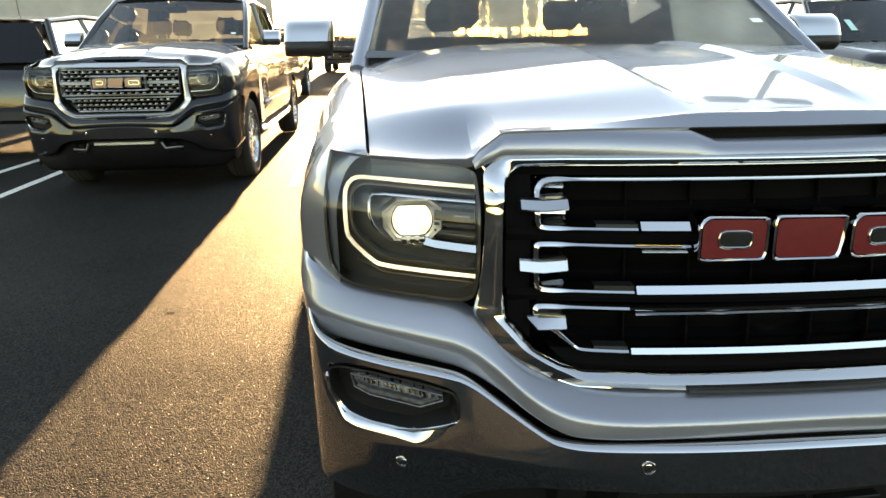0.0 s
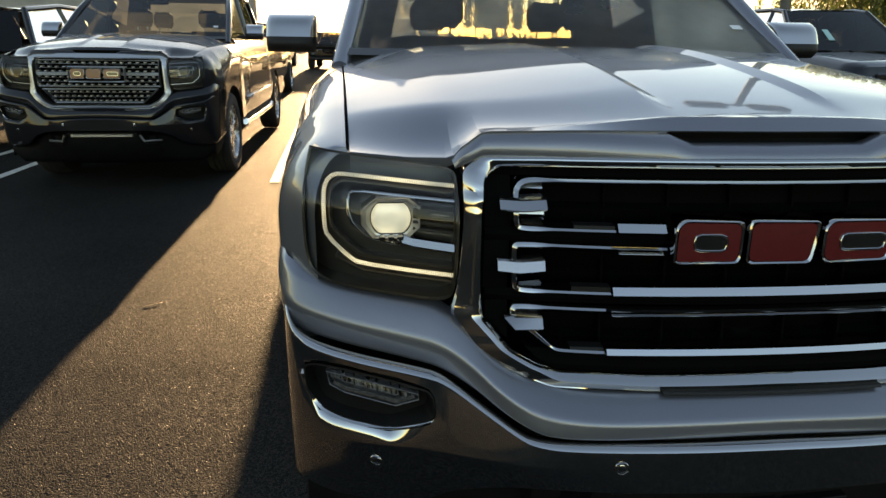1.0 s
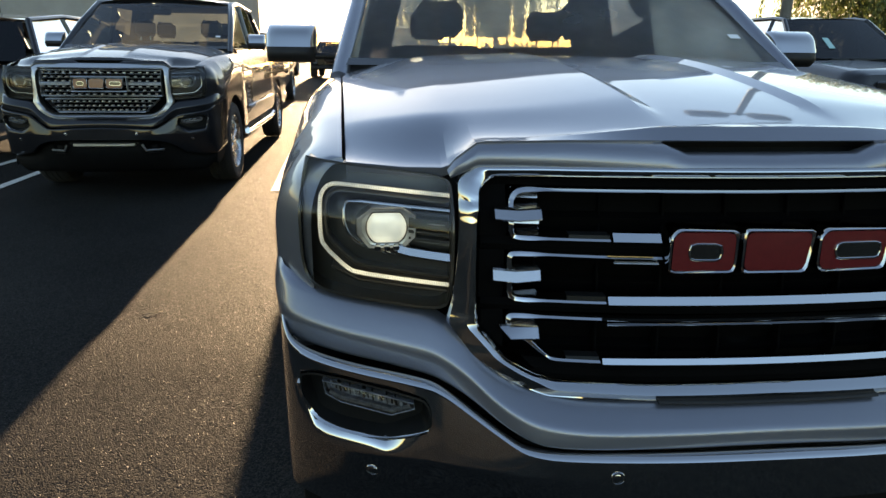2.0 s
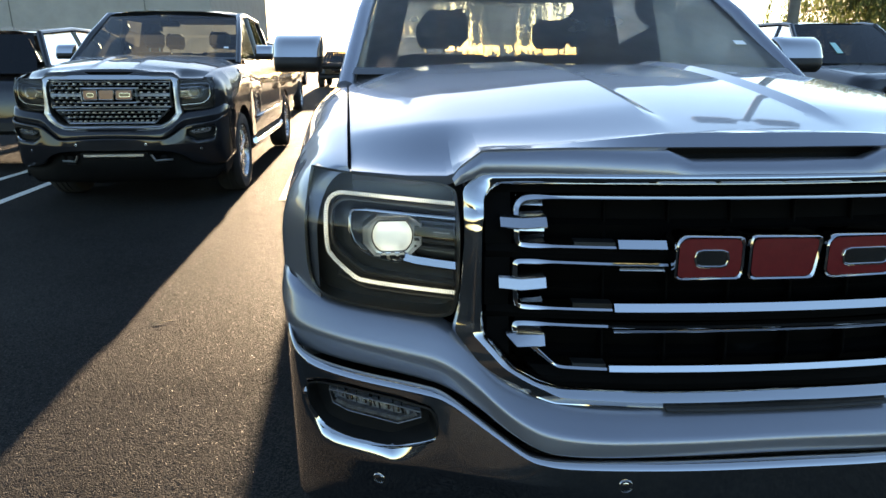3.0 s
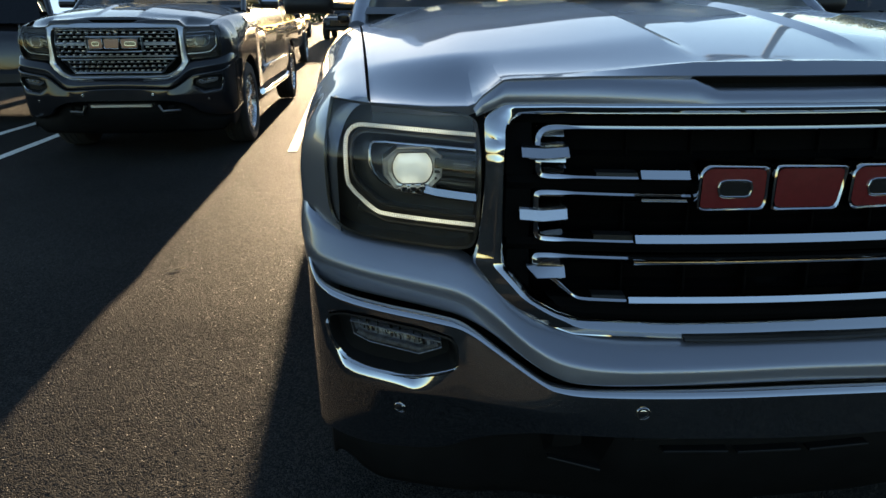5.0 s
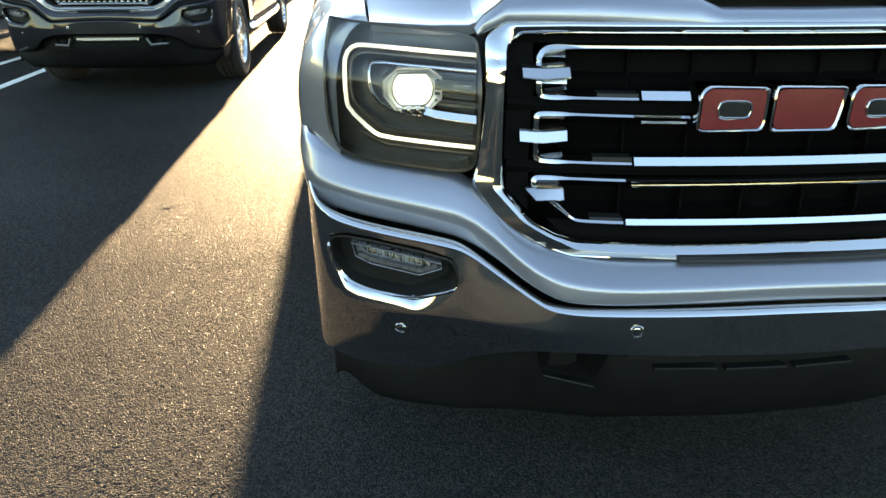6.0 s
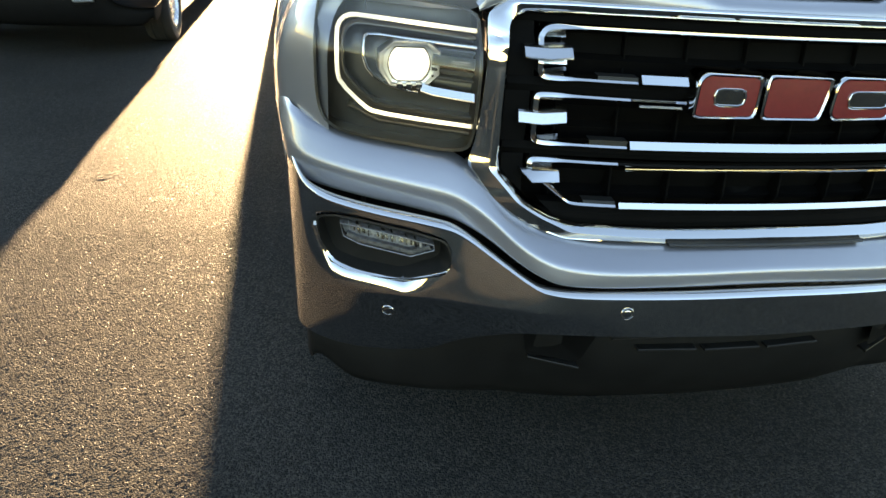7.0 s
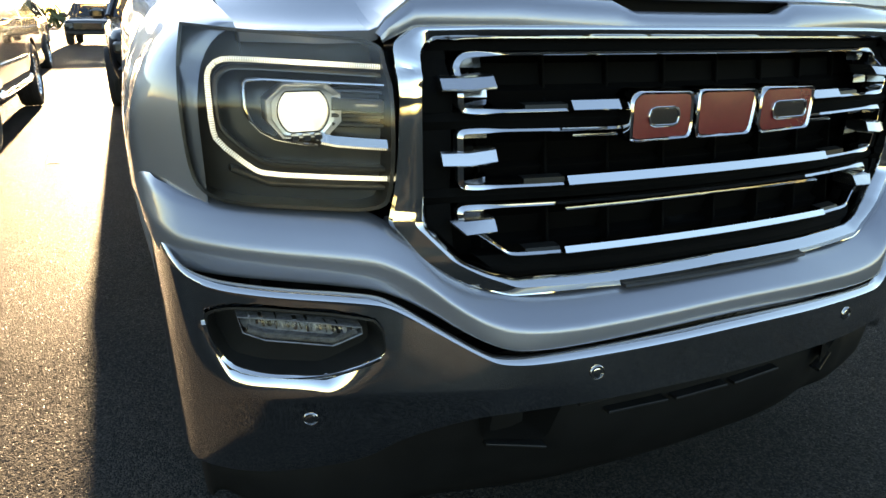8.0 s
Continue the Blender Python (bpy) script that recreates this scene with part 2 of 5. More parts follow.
class Shape:
    """Gathers points and faces for one mesh."""
    def __init__(self):
        self.v, self.f = [], []

    def grid(self, rows, closed_u=False, closed_v=False):
        n0, nu, nv = len(self.v), len(rows[0]), len(rows)
        for r in rows:
            self.v.extend(Vector(p) for p in r)
        for j in range(nv if closed_v else nv - 1):
            for i in range(nu if closed_u else nu - 1):
                a, b = i, (i + 1) % nu
                c, d = j * nu, ((j + 1) % nv) * nu
                self.f.append((n0 + a + c, n0 + b + c, n0 + b + d, n0 + a + d))
        return self

    def fan(self, ring):
        n0 = len(self.v)
        self.v.extend(Vector(p) for p in ring)
        self.f.append(tuple(range(n0, n0 + len(ring))))
        return self

    def box(self, x0, x1, y0, y1, z0, z1, bev=0.0, m=None):
        """A box with chamfered edges."""
        b = min(bev, (x1 - x0) * .45, (y1 - y0) * .45, (z1 - z0) * .45)
        rings = []
        for z, s in ((z0, b), (z0 + b, 0), (z1 - b, 0), (z1, b)):
            xa, xb, ya, yb = x0 + s, x1 - s, y0 + s, y1 - s
            k = b
            rings.append([(xa + k, ya, z), (xb - k, ya, z), (xb, ya + k, z), (xb, yb - k, z), (xb - k, yb, z), (xa + k, yb, z), (xa, yb - k, z), (xa, ya + k, z)])
        if m:
            rings = [[m @ Vector(p) for p in r] for r in rings]
        self.grid(rings, closed_u=True)
        self.fan(rings[0][::-1])
        self.fan(rings[-1])
        return self

    def tube(self, path, r, sides=10, closed=False, cap=True):
        path = [Vector(p) for p in path]
        rings, side = [], None
        n = len(path)
        for i, p in enumerate(path):
            t = (path[(i + 1) % n] - path[i - 1]) if closed else (path[min(i + 1, n - 1)] - path[max(i - 1, 0)])
            t.normalize()
            if side is None:
                side = t.orthogonal().normalized()
            side = (side - t * side.dot(t)).normalized()
            up = t.cross(side)
            rr = r(i / max(1, n - 1)) if callable(r) else r
            rings.append([p + (side * math.cos(a) + up * math.sin(a)) * rr for a in (2 * math.pi * k / sides for k in range(sides))])
        self.grid(rings, closed_u=True, closed_v=closed)
        if cap and not closed:
            self.fan(rings[0][::-1])
            self.fan(rings[-1])
        return self

    def lathe(self, profile, centre, axis="x", seg=40, closed=False):
        rows = []
        for k in range(seg):
            a = 2 * math.pi * k / seg
            row = []
            for d, r in profile:
                u, w = r * math.cos(a), r * math.sin(a)
                row.append(Vector(centre) + (Vector((d, u, w)) if axis == "x" else Vector((u, d, w)) if axis == "y" else Vector((u, w, d))))
            rows.append(row)
        self.grid(rows, closed_u=closed, closed_v=True)
        return self

    def done(self, name, mat, parent=None, label="", sharp=38):
        return build(name, self.v, self.f, mat, parent, label, sharp)


def chaikin(pts, times=2, closed=False):
    pts = [Vector(p) for p in pts]
    for _ in range(times):
        out = [] if closed else [pts[0]]
        n = len(pts)
        for i in range(n if closed else n - 1):
            a, b = pts[i], pts[(i + 1) % n]
            out += [a.lerp(b, 0.25), a.lerp(b, 0.75)]
        if not closed:
            out.append(pts[-1])
        pts = out
    return pts


def both(half):
    """A full curve from one that runs from the middle (x = 0) outwards."""
    return [(-p[0], *p[1:]) for p in half[:0:-1]] + list(half)


def dense(pts, step):
    pts = [Vector(p) for p in pts]
    out = [pts[0]]
    for a, b in zip(pts, pts[1:]):
        n = max(1, math.ceil((b - a).length / step))
        out += [a.lerp(b, k / n) for k in range(1, n + 1)]
    return out


def inside_depth(poly, x, z):
    """Distance into a polygon, negative outside."""
    best, hit_ = 9.0, False
    n = len(poly)
    for i in range(n):
        (ax, az), (bx, bz) = poly[i], poly[(i + 1) % n]
        dx, dz = bx - ax, bz - az
        k = max(0, min(1, ((x - ax) * dx + (z - az) * dz) / (dx * dx + dz * dz)))
        best = min(best, math.hypot(x - ax - k * dx, z - az - k * dz))
        if (az > z) != (bz > z) and x < ax + (z - az) * dx / dz:
            hit_ = not hit_
    return best if hit_ else -best


def smooth(a, b, x):
    k = max(0.0, min(1.0, (x - a) / (b - a)))
    return k * k * (3 - 2 * k)


# ---- the pickup's front: how far each point lies behind the badge ----
DEPTH_Z = (.28, .45, .575, .62, .695, .76, .82, .88, .97, 1.06, 1.085, 1.10, 1.144, 1.2)
DEPTH_Y = (-.05, -.10, -.115, -.122, -.072, -.035, -.018, -.007, -.012, -.007, .004, .022, .031, .055)


def front(x, z, off=0.0):
    a = abs(x)
    c = max(0.0, (a - .72) / .25)
    return Vector((x, float(np.interp(z, DEPTH_Z, DEPTH_Y)) + .2 * a * a + .05 * c ** 4 + off, z))


def front_b(x, z, off=0.0):
    """The bumper's face: nearly upright, standing proud of the painted band, tucked in below."""
    a = abs(x)
    c = max(0.0, (a - .72) / .25)
    y = float(np.interp(a, (0, .40, .55, .66, .90), (-.128, -.124, -.108, -.094, -.090)))
    lean = smooth(.33, .50, a) * (1 - smooth(.60, .70, a))
    # a crease at the height of the scoop's lower edge: below it the face tucks under
    y += .22 * smooth(.36, .52, a) * max(0.0, .594 - z)
    y += .095 * lean * (z - .590 + math.sqrt((z - .590) ** 2 + .0006))
    return Vector((x, y + .2 * a * a + .05 * c ** 4 + (.035 * ((.52 - z) / .15) ** 2 if z < .52 else 0) + off, z))


def scoop_fade(a):
    """The scoop under the fog lamp runs out towards its two ends."""
    return smooth(.630, .755, a) * (1 - smooth(.885, .930, a))


def scoop_in(x, z):
    """How far the lower rim of the fog lamp's pocket lies behind the bumper's face, over the scoop."""
    return .019 * (1 - smooth(.665, .705, z)) * scoop_fade(abs(x))


def strip(path, half_h, d0, d1, name, mat, parent, label="", closed=False, bev=.0025, tilt=0.0, fn=front, side=0.0):
    """A bar along a path in the front's plane: half_h high to each side, from depth d0 (front) to d1 (back). tilt sets its upper edge back, side its outer one."""
    path = [Vector((p[0], p[1])) for p in path]
    n, rows = len(path), []
    for i, p in enumerate(path):
        t = (path[(i + 1) % n] - path[i - 1]) if closed else (path[min(i + 1, n - 1)] - path[max(i - 1, 0)])
        t.normalize()
        nx, nz = -t.y, t.x
        h = half_h(i / max(1, n - 1)) if callable(half_h) else half_h
        b = min(bev, h * .6)
        out = nx if p.x > 0 else -nx
        up, dn = tilt * max(0.0, nz) + side * max(0.0, out), tilt * max(0.0, -nz) + side * max(0.0, -out)
        prof = ((-h, d1), (-h, d0 + dn + b), (-h + b, d0 + dn), (h - b, d0 + up), (h, d0 + up + b), (h, d1))
        rows.append([fn(p.x + nx * s, p.y + nz * s, d) for s, d in prof])
    s = Shape().grid(rows, closed_u=True, closed_v=closed)
    if not closed:
        s.fan(rows[0][::-1]).fan(rows[-1])
    return s.done(name, mat, parent, label, 30)


def plate(outline, off, name, mat, parent, label="", rings=5, dome=0.0, thick=0.0, sharp=38, fn=front):
    """A sheet that follows the front, inside an outline."""
    pts = [Vector(p) for p in outline]
    cx, cz = sum(p.x for p in pts) / len(pts), sum(p.y for p in pts) / len(pts)
    rows = []
    if thick:
        rows.append([fn(p.x, p.y, off + thick) for p in pts])
    for k in range(rings):
        s = 1 - k / rings
        rows.append([fn(cx + (p.x - cx) * s, cz + (p.y - cz) * s, off - dome * (1 - s * s)) for p in pts])
    sh = Shape().grid(rows, closed_u=True)
    n0 = len(sh.v)
    sh.v.append(fn(cx, cz, off - dome))
    n = len(pts)
    base = n0 - n
    for i in range(n):
        sh.f.append((base + i, base + (i + 1) % n, n0))
    return sh.done(name, mat, parent, label, sharp)


def shrink(outline, d):
    """An outline drawn in by about d."""
    n = len(outline)
    area = sum(outline[i][0] * outline[(i + 1) % n][1] - outline[(i + 1) % n][0] * outline[i][1] for i in range(n))
    sg = 1 if area > 0 else -1
    out = []
    for i in range(n):
        a, b, c = Vector(outline[i - 1][:2]), Vector(outline[i][:2]), Vector(outline[(i + 1) % n][:2])
        t1, t2 = (b - a).normalized(), (c - b).normalized()
        nn = Vector((-(t1.y + t2.y), t1.x + t2.x))
        if nn.length < 1e-6:
            nn = Vector((-t1.y, t1.x))
        nn.normalize()
        k = max(.5, nn.dot(Vector((-t1.y, t1.x))))
        out.append((b.x + sg * nn.x * d / k, b.y + sg * nn.y * d / k))
    return out


def flip(outline, side):
    return [(p[0] * side, p[1]) for p in outline]


def rounded(pts, times=2):
    """A closed outline with its corners rounded, the straight runs kept."""
    pts = [Vector((p[0], p[1])) for p in pts]
    out, n = [], len(pts)
    for i in range(n):
        a, b, c = pts[i - 1], pts[i], pts[(i + 1) % n]
        r = min(.012, (a - b).length * .4, (c - b).length * .4)
        out += [b + (a - b).normalized() * r, b + ((a - b).normalized() + (c - b).normalized()) * r * .25, b + (c - b).normalized() * r]
    return [(p.x, p.y) for p in out]


# half curves of the front, from the middle outwards: (x, z)
FASCIA_TOP = ((0, .738), (.20, .732), (.39, .729), (.52, .759), (.622, .872), (.72, .883), (.83, .893), (.90, .905), (.945, .915))
FASCIA_LOW = ((0, .663), (.20, .658), (.39, .650), (.48, .658), (.615, .749), (.717, .766), (.831, .778), (.911, .785), (.955, .792))
LIP = ((0, .655), (.20, .648), (.405, .638), (.464, .6375), (.492, .647), (.56, .690), (.633, .740), (.675, .757), (.827, .774), (.92, .787))
BUMPER_LOW = ((0, .556), (.20, .556), (.32, .553), (.460, .541), (.515, .532), (.622, .491), (.68, .43), (.78, .407), (.858, .397), (.93, .402))
FOG = ((.910, .741), (.906, .702), (.884, .648), (.831, .634), (.741, .627), (.655, .668), (.657, .705), (.669, .725), (.728, .740), (.828, .752), (.879, .752))
FOG_LAMP = ((.866, .732), (.860, .705), (.829, .693), (.729, .680), (.684, .699), (.685, .710), (.783, .726))
LENS_OUT = ((.893, 1.164), (.812, 1.155), (.713, 1.149), (.619, 1.141), (.604, 1.113), (.606, .907), (.628, .876), (.738, .884), (.829, .891), (.882, .902), (.907, .935), (.911, 1.041), (.905, 1.110))
DRL = ((.611, 1.100), (.70, 1.105), (.822, 1.112), (.846, 1.110), (.863, 1.094), (.866, 1.070), (.866, 1.012), (.861, .990), (.814, .948), (.796, .940), (.70, .933), (.612, .928))
RING_OUT = ((0, 1.166), (.25, 1.166), (.45, 1.165), (.565, 1.162), (.598, 1.135), (.597, 1.05), (.602, .97), (.608, .91), (.620, .860), (.573, .799), (.509, .755), (.43, .731), (.24, .729), (0, .736))
RING_IN = ((0, 1.143), (.25, 1.143), (.45, 1.142), (.535, 1.140), (.557, 1.118), (.563, 1.06), (.563, .97), (.561, .91), (.556, .856), (.500, .797), (.452, .771), (.412, .760), (.24, .758), (0, .761))


# rounded but for its sharp upper outer corner
LENS_OUT = tuple((p.x, p.y) for p in chaikin([(x, z, 0) for x, z in LENS_OUT + LENS_OUT[:1]], 2)[:-1])


def wrap(half, ends, fn=front):
    """A full-width curve of 3D control points: the front part, then the ends that wrap to the side."""
    pts = [tuple(fn(x, z, o)) for x, z, o in half] + ends
    return both(pts)


def dome_half(y):
    """Half width of the hood's raised middle, widening to the rear."""
    return .160 + .055 * max(0.0, min(1.0, (y - .13) / 1.25))


def hood_z(x, y):
    """Height of the hood: a sunken middle between two low ridges, a gently sloping flank to the shoulder crease, then down to the wing."""
    a = abs(x)
    q = max(0.0, min(1.0, (y - .13) / 1.25))
    v = max(0.0, min(1.0, (y - .12) / 1.30))
    mid = 1.232 + .118 * (1 - (1 - q) ** 2) + .002 * (1 - (a / .2) ** 2 if a < .2 else 0)
    crease = 1.200 + .230 * q - .088 * q * q
    edge = 1.150 + .125 * (1 - (1 - v) ** 2.2)
    d = dome_half(y)
    step = -.0105 * smooth(.0, .16, q)
    if a <= d:
        return mid
    if a <= d + .034:
        return mid - step * (a - d) / .034
    w = .812 + .085 * v
    lo = mid - step
    if a <= .60:
        return lo + (crease + .004 - lo) * ((a - d - .034) / (.60 - d - .034)) ** 1.1
    k = min(1.0, max(0.0, (a - .60) / (w - .60)))
    lin = smooth(.08, .40, q)
    return crease + .004 + (edge - crease - .004) * (lin * (.8 * k + .2 * k * k) + (1 - lin) * (.25 * k + .75 * k * k))


def truck_front(t, paint, detail):
    """Everything ahead of the wheels that both pickups share."""
    ends_top = [(.975, .27, .925), (.990, .42, .935), (.995, .52, .94)]
    ends_low = [(.978, .26, .825), (.993, .40, .862), (.996, .52, .872)]
    ends_lip = [(.957, .165, .815), (.980, .33, .845), (.988, .52, .858)]
    ends_bot = [(.966, .20, .415), (.982, .36, .44), (.986, .52, .455)]
    # painted band under the lamps and the grille
    prof = ((0, .035), (.05, .012), (.10, .000), (.17, -.0085), (.30, -.018), (.45, -.0275), (.51, -.0302), (.57, -.0306), (.64, -.0278), (.78, -.0212), (.91, -.0147), (.955, -.0120), (.985, -.008), (1.015, .004), (1.03, .03))
    rows = []
    for k, off in prof:
        half = [(a[0] + (b[0] - a[0]) * k, a[1] + (b[1] - a[1]) * k, off) for a, b in zip(FASCIA_TOP, FASCIA_LOW)]
        ends = [tuple(Vector(p).lerp(Vector(q), k) + Vector((off * -.25, 0, 0))) for p, q in zip(ends_top, ends_low)]
        rows.append(chaikin(wrap(half, ends), 3))
    Shape().grid(rows).done("front_fascia", paint, t, "", 60)
    # bumper: chrome on the silver truck
    prof = tuple((0.0, dz, off) for dz, off in ((-.045, .075), (-.010, .040), (.003, .027), (.0065, .019), (.007, .012), (.0055, .004), (.002, -.002), (-.002, -.005)))
    n = 104 if detail else 50
    prof += tuple((k / n, 0.0, -.004) for k in range(1, n)) + ((1.0, 0.0, 0), (1.03, 0.0, .02), (1.02, 0.0, .06))
    rows = []
    for k, dz, off in prof:
        half = [(a[0] + (b[0] - a[0]) * k, a[1] + (b[1] - a[1]) * k + dz, off) for a, b in zip(LIP, BUMPER_LOW)]
        ends = [tuple(Vector(p).lerp(Vector(q), k) + Vector((-off * .3, 0, dz))) for p, q in zip(ends_lip, ends_bot)]
        row = chaikin(wrap(half, ends, front_b), 5)
        if k > .02 and k < 1:
            for p in row:
                a = abs(p.x)
                if .60 < a < .96:
                    d = .055 * smooth(-.003, .008, inside_depth(FOG, a, p.z))
                    if a < .94:
                        top = float(np.interp(a, (.60, .655, .741, .831, .884, .906), (.630, .668, .629, .636, .650, .702)))
                        low = float(np.interp(a, (.60, .647, .697, .798, .880, .904), (.600, .588, .582, .590, .604, .622)))
                        r = max(0.0, min(1.0, (p.z - low) / (top - low)))
                        fade = scoop_fade(a) * (1 - smooth(0.0, .022, p.z - top))
                        # upright at the foot, then rolling back towards the pocket, more so in two places
                        wave = sum(h * math.exp(-((a - c) / w) ** 2) for c, w, h in ((.735, .030, .55), (.862, .026, .60)))
                        d = max(d, (.004 * r + (.0155 + .008 * wave) * (max(0.0, r - .33 + .14 * wave) / .67) ** 2) * fade)
                    p.y += d
        rows.append(row)
    Shape().grid(rows).done("bumper", CHROME if detail else paint, t, "polished chrome bumper" if detail else "", 50)
    # lower air dam: tucked under in the middle, nearly upright towards its ends
    def dam_face(x, z, off):
        p = front_b(x, z, off)
        p.y -= .85 * smooth(.24, .66, abs(x)) * max(0.0, p.y - off - front_b(x, .44).y)
        return p

    rows = []
    for k, off in ((0, .11), (.06, .088), (.18, .066), (.45, .050), (.80, .050), (.94, .058), (1, .075), (1.0, .14)):
        half = [(a[0] * .985, a[1] + .012 - k * (a[1] - .236 - .10 * smooth(.86, .97, a[0])), off) for a in BUMPER_LOW]
        ends = [(.945, .22, .43 - .15 * k), (.955, .42, .45 - .12 * k), (.955, .52, .46 - .08 * k)]
        rows.append(chaikin(wrap(half, ends, dam_face), 2))
    Shape().grid(rows).done("air_dam", DAM_BLACK, t, "black plastic air dam", 50)
    for s in (1, -1):
        # tow hook pocket and the slot trim in the air dam
        hook = flip(((.335, .530), (.485, .522), (.465, .440), (.36, .448)), s)
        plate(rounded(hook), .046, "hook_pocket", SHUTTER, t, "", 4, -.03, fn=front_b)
        strip([(.36 * s, .431), (.46 * s, .431)], .003, .036, .08, "slot_trim", SATIN_BLACK, t, fn=front_b)
    strip([(-.30, .520), (.30, .520)], .012, .048, .09, "dam_slat", SATIN_BLACK, t, fn=front_b)
    for x0 in (-.24, -.09, .06):
        strip([(x0, .485), (x0 + .13, .487)], .003, .044, .09, "dam_rib", SATIN_BLACK, t, fn=front_b)
    for s in (1, -1):
        f1, f2 = rounded(flip(shrink(FOG, -.0042), s)), rounded(flip(shrink(FOG, .011), s))
        Shape().grid([[front_b(x, z, -.007 + scoop_in(x, z)) for x, z in f1], [front_b(x, z, -.0078 + scoop_in(x, z)) for x, z in rounded(flip(shrink(FOG, -.0005), s))], [front_b(x, z, .038) for x, z in f2]], closed_u=True).done("fog_rim", SATIN_BLACK, t)
        plate(f2, .038, "fog_surround", SATIN_BLACK, t, "matt black fog lamp surround", 6, 0.0, fn=front_b)
        lamp = plate(rounded(flip(FOG_LAMP, s)), .010, "fog_lamp", LENS, t, "clear LED fog lamp", 4, .004, fn=front_b)
        plate(rounded(flip(shrink(FOG_LAMP, .002), s)), .026, "reflector", FOG_GLASS, lamp, "", 4, -.004, fn=front_b)
        strip(flip(FOG_LAMP, s), .0012, .008, .036, "bezel", FOG_GLASS, lamp, closed=True, fn=front_b)
        foot = [(x * s, z + .006) for x, z in ((.853, .703), (.829, .694), (.729, .681), (.692, .697))]
        strip(foot, .0050, .011, .03, "frosted_foot", FOG_GLASS, lamp, fn=front_b)
        for k in range(17):
            x = .700 + .0092 * k
            zc = .7035 + .0013 * k
            hh = .006 + .0022 * (k * 7 % 5) * (.6 if k < 3 else 1)
            strip([(x * s, zc - hh * .5), ((x + .002 * (k % 3)) * s, zc + hh)], .0012 + .0007 * (k * 3 % 4), .013, .028, "led_divider", (CHROME, GLOSS_BLACK, FROST, DARK_CHROME, GLOSS_BLACK)[k * 2 % 5], lamp, fn=front_b)
        edge = ((.915, .724), (.911, .699), (.888, .643), (.832, .6285), (.740, .6215), (.661, .658))
        strip([(p[0] * s, p[1]) for p in chaikin(edge, 2)], lambda k: .0032 - .0018 * smooth(.55, .95, k), -.013, .03, "chrome_edge", CHROME, t, tilt=.0065, bev=.0010, fn=lambda x, z, o: front_b(x, z, o + scoop_in(x, z)))
        for x, z, dip in ((.769, .548, 12), (.309, .609, 0)):
            c = front_b(x * s, z, 0)
            sen = Shape().lathe(((-.0065, .0118), (-.0068, .0130), (-.0055, .0139), (.006, .0141)), (0, 0, 0), "y", 24)
            ob = sen.done("parking_sensor", DARK_CHROME, t, "round parking sensor with a chrome ring")
            ob.matrix_basis = pose(c.x, c.y + .0022, c.z, dip, 0, math.degrees(math.atan2(.4 * x, 1)) * s)
            cap_ = Shape().lathe(((-.0062, 0.0), (-.0064, .0066), (-.0055, .0084), (0, .0088)), (0, 0, 0), "y", 24)
            cap_.done("sensor_face", CHROME, ob)
            gap = Shape().lathe(((-.0045, .0084), (-.0045, .0122)), (0, 0, 0), "y", 24)
            gap.done("sensor_gap", PLASTIC, ob)
    # grille surround: a closed chrome ring, with a bright inner slope and a flatter outer face
    pairs = []
    lean = chaikin([(z, y, 0) for z, y in ((.76, -.035), (.80, -.0255), (.85, -.0155), (.90, -.010), (1.02, -.0095), (1.075, -.004), (1.11, .008), (1.144, .027), (1.17, .042))], 4)
    ring_lean = ([p.x for p in lean], [p.y for p in lean])
    for (p0, p1), (q0, q1) in zip(zip(RING_IN, RING_IN[1:]), zip(RING_OUT, RING_OUT[1:])):
        n = max(2, math.ceil(math.dist(p0, p1) / .022))
        for k in range(n):
            f = k / n
            pairs.append((p0[0] + (p1[0] - p0[0]) * f, p0[1] + (p1[1] - p0[1]) * f, q0[0] + (q1[0] - q0[0]) * f, q0[1] + (q1[1] - q0[1]) * f))
    pairs.append((*RING_IN[-1], *RING_OUT[-1]))
    pairs = [(-p[0], p[1], -p[2], p[3]) for p in pairs[-2:0:-1]] + pairs
    rows = []
    for step in range(11):
        ring = []
        for xi, zi, xo, zo in pairs:
            w = math.hypot(xo - xi, zo - zi)
            # the inner slope is wider and steeper along the chamfered corners
            ch = smooth(.764, .79, zi) * (1 - smooth(.855, .90, zi))
            kb = min(.84, (.0145 + .0085 * ch) / w)
            low_run = ((0, .10), (0, .007), (.03, .003), (.07, .001), (kb * .5, -.0052), (kb * .97, -.0101), (kb + .03, -.0107), ((kb + .93) / 2, -.0104), (.93, -.0098), (1.0, .002), (1.0, .05))[step]
            if step < 6:
                low_run = (low_run[0], low_run[1] + .006 * ch * (1 - low_run[0] / (kb + .03)))
            top_run = ((0, .10), (0, .012), (.12, .0075), (.28, .0025), (.44, -.0015), (.56, -.0040), (.66, -.0056), (.76, -.0062), (.90, -.0048), (1.0, .002), (1.0, .05))[step]
            side_run = ((0, .10), (0, .006), (.03, -.001), (.07, -.005), (.20, -.0078), (.34, -.0088), (.48, -.0086), (.60, -.0066), (.92, -.0022), (1.0, .001), (1.0, .05))[step]
            wt, ws = smooth(1.110, 1.142, zi), smooth(.835, .95, zi)
            k, off = (u + (v - u) * ws for u, v in zip(low_run, side_run))
            k, off = (u + (v - u) * wt for u, v in zip((k, off), top_run))
            z, zk = zi + (zo - zi) * k, zi + (zo - zi) * (kb + .03)
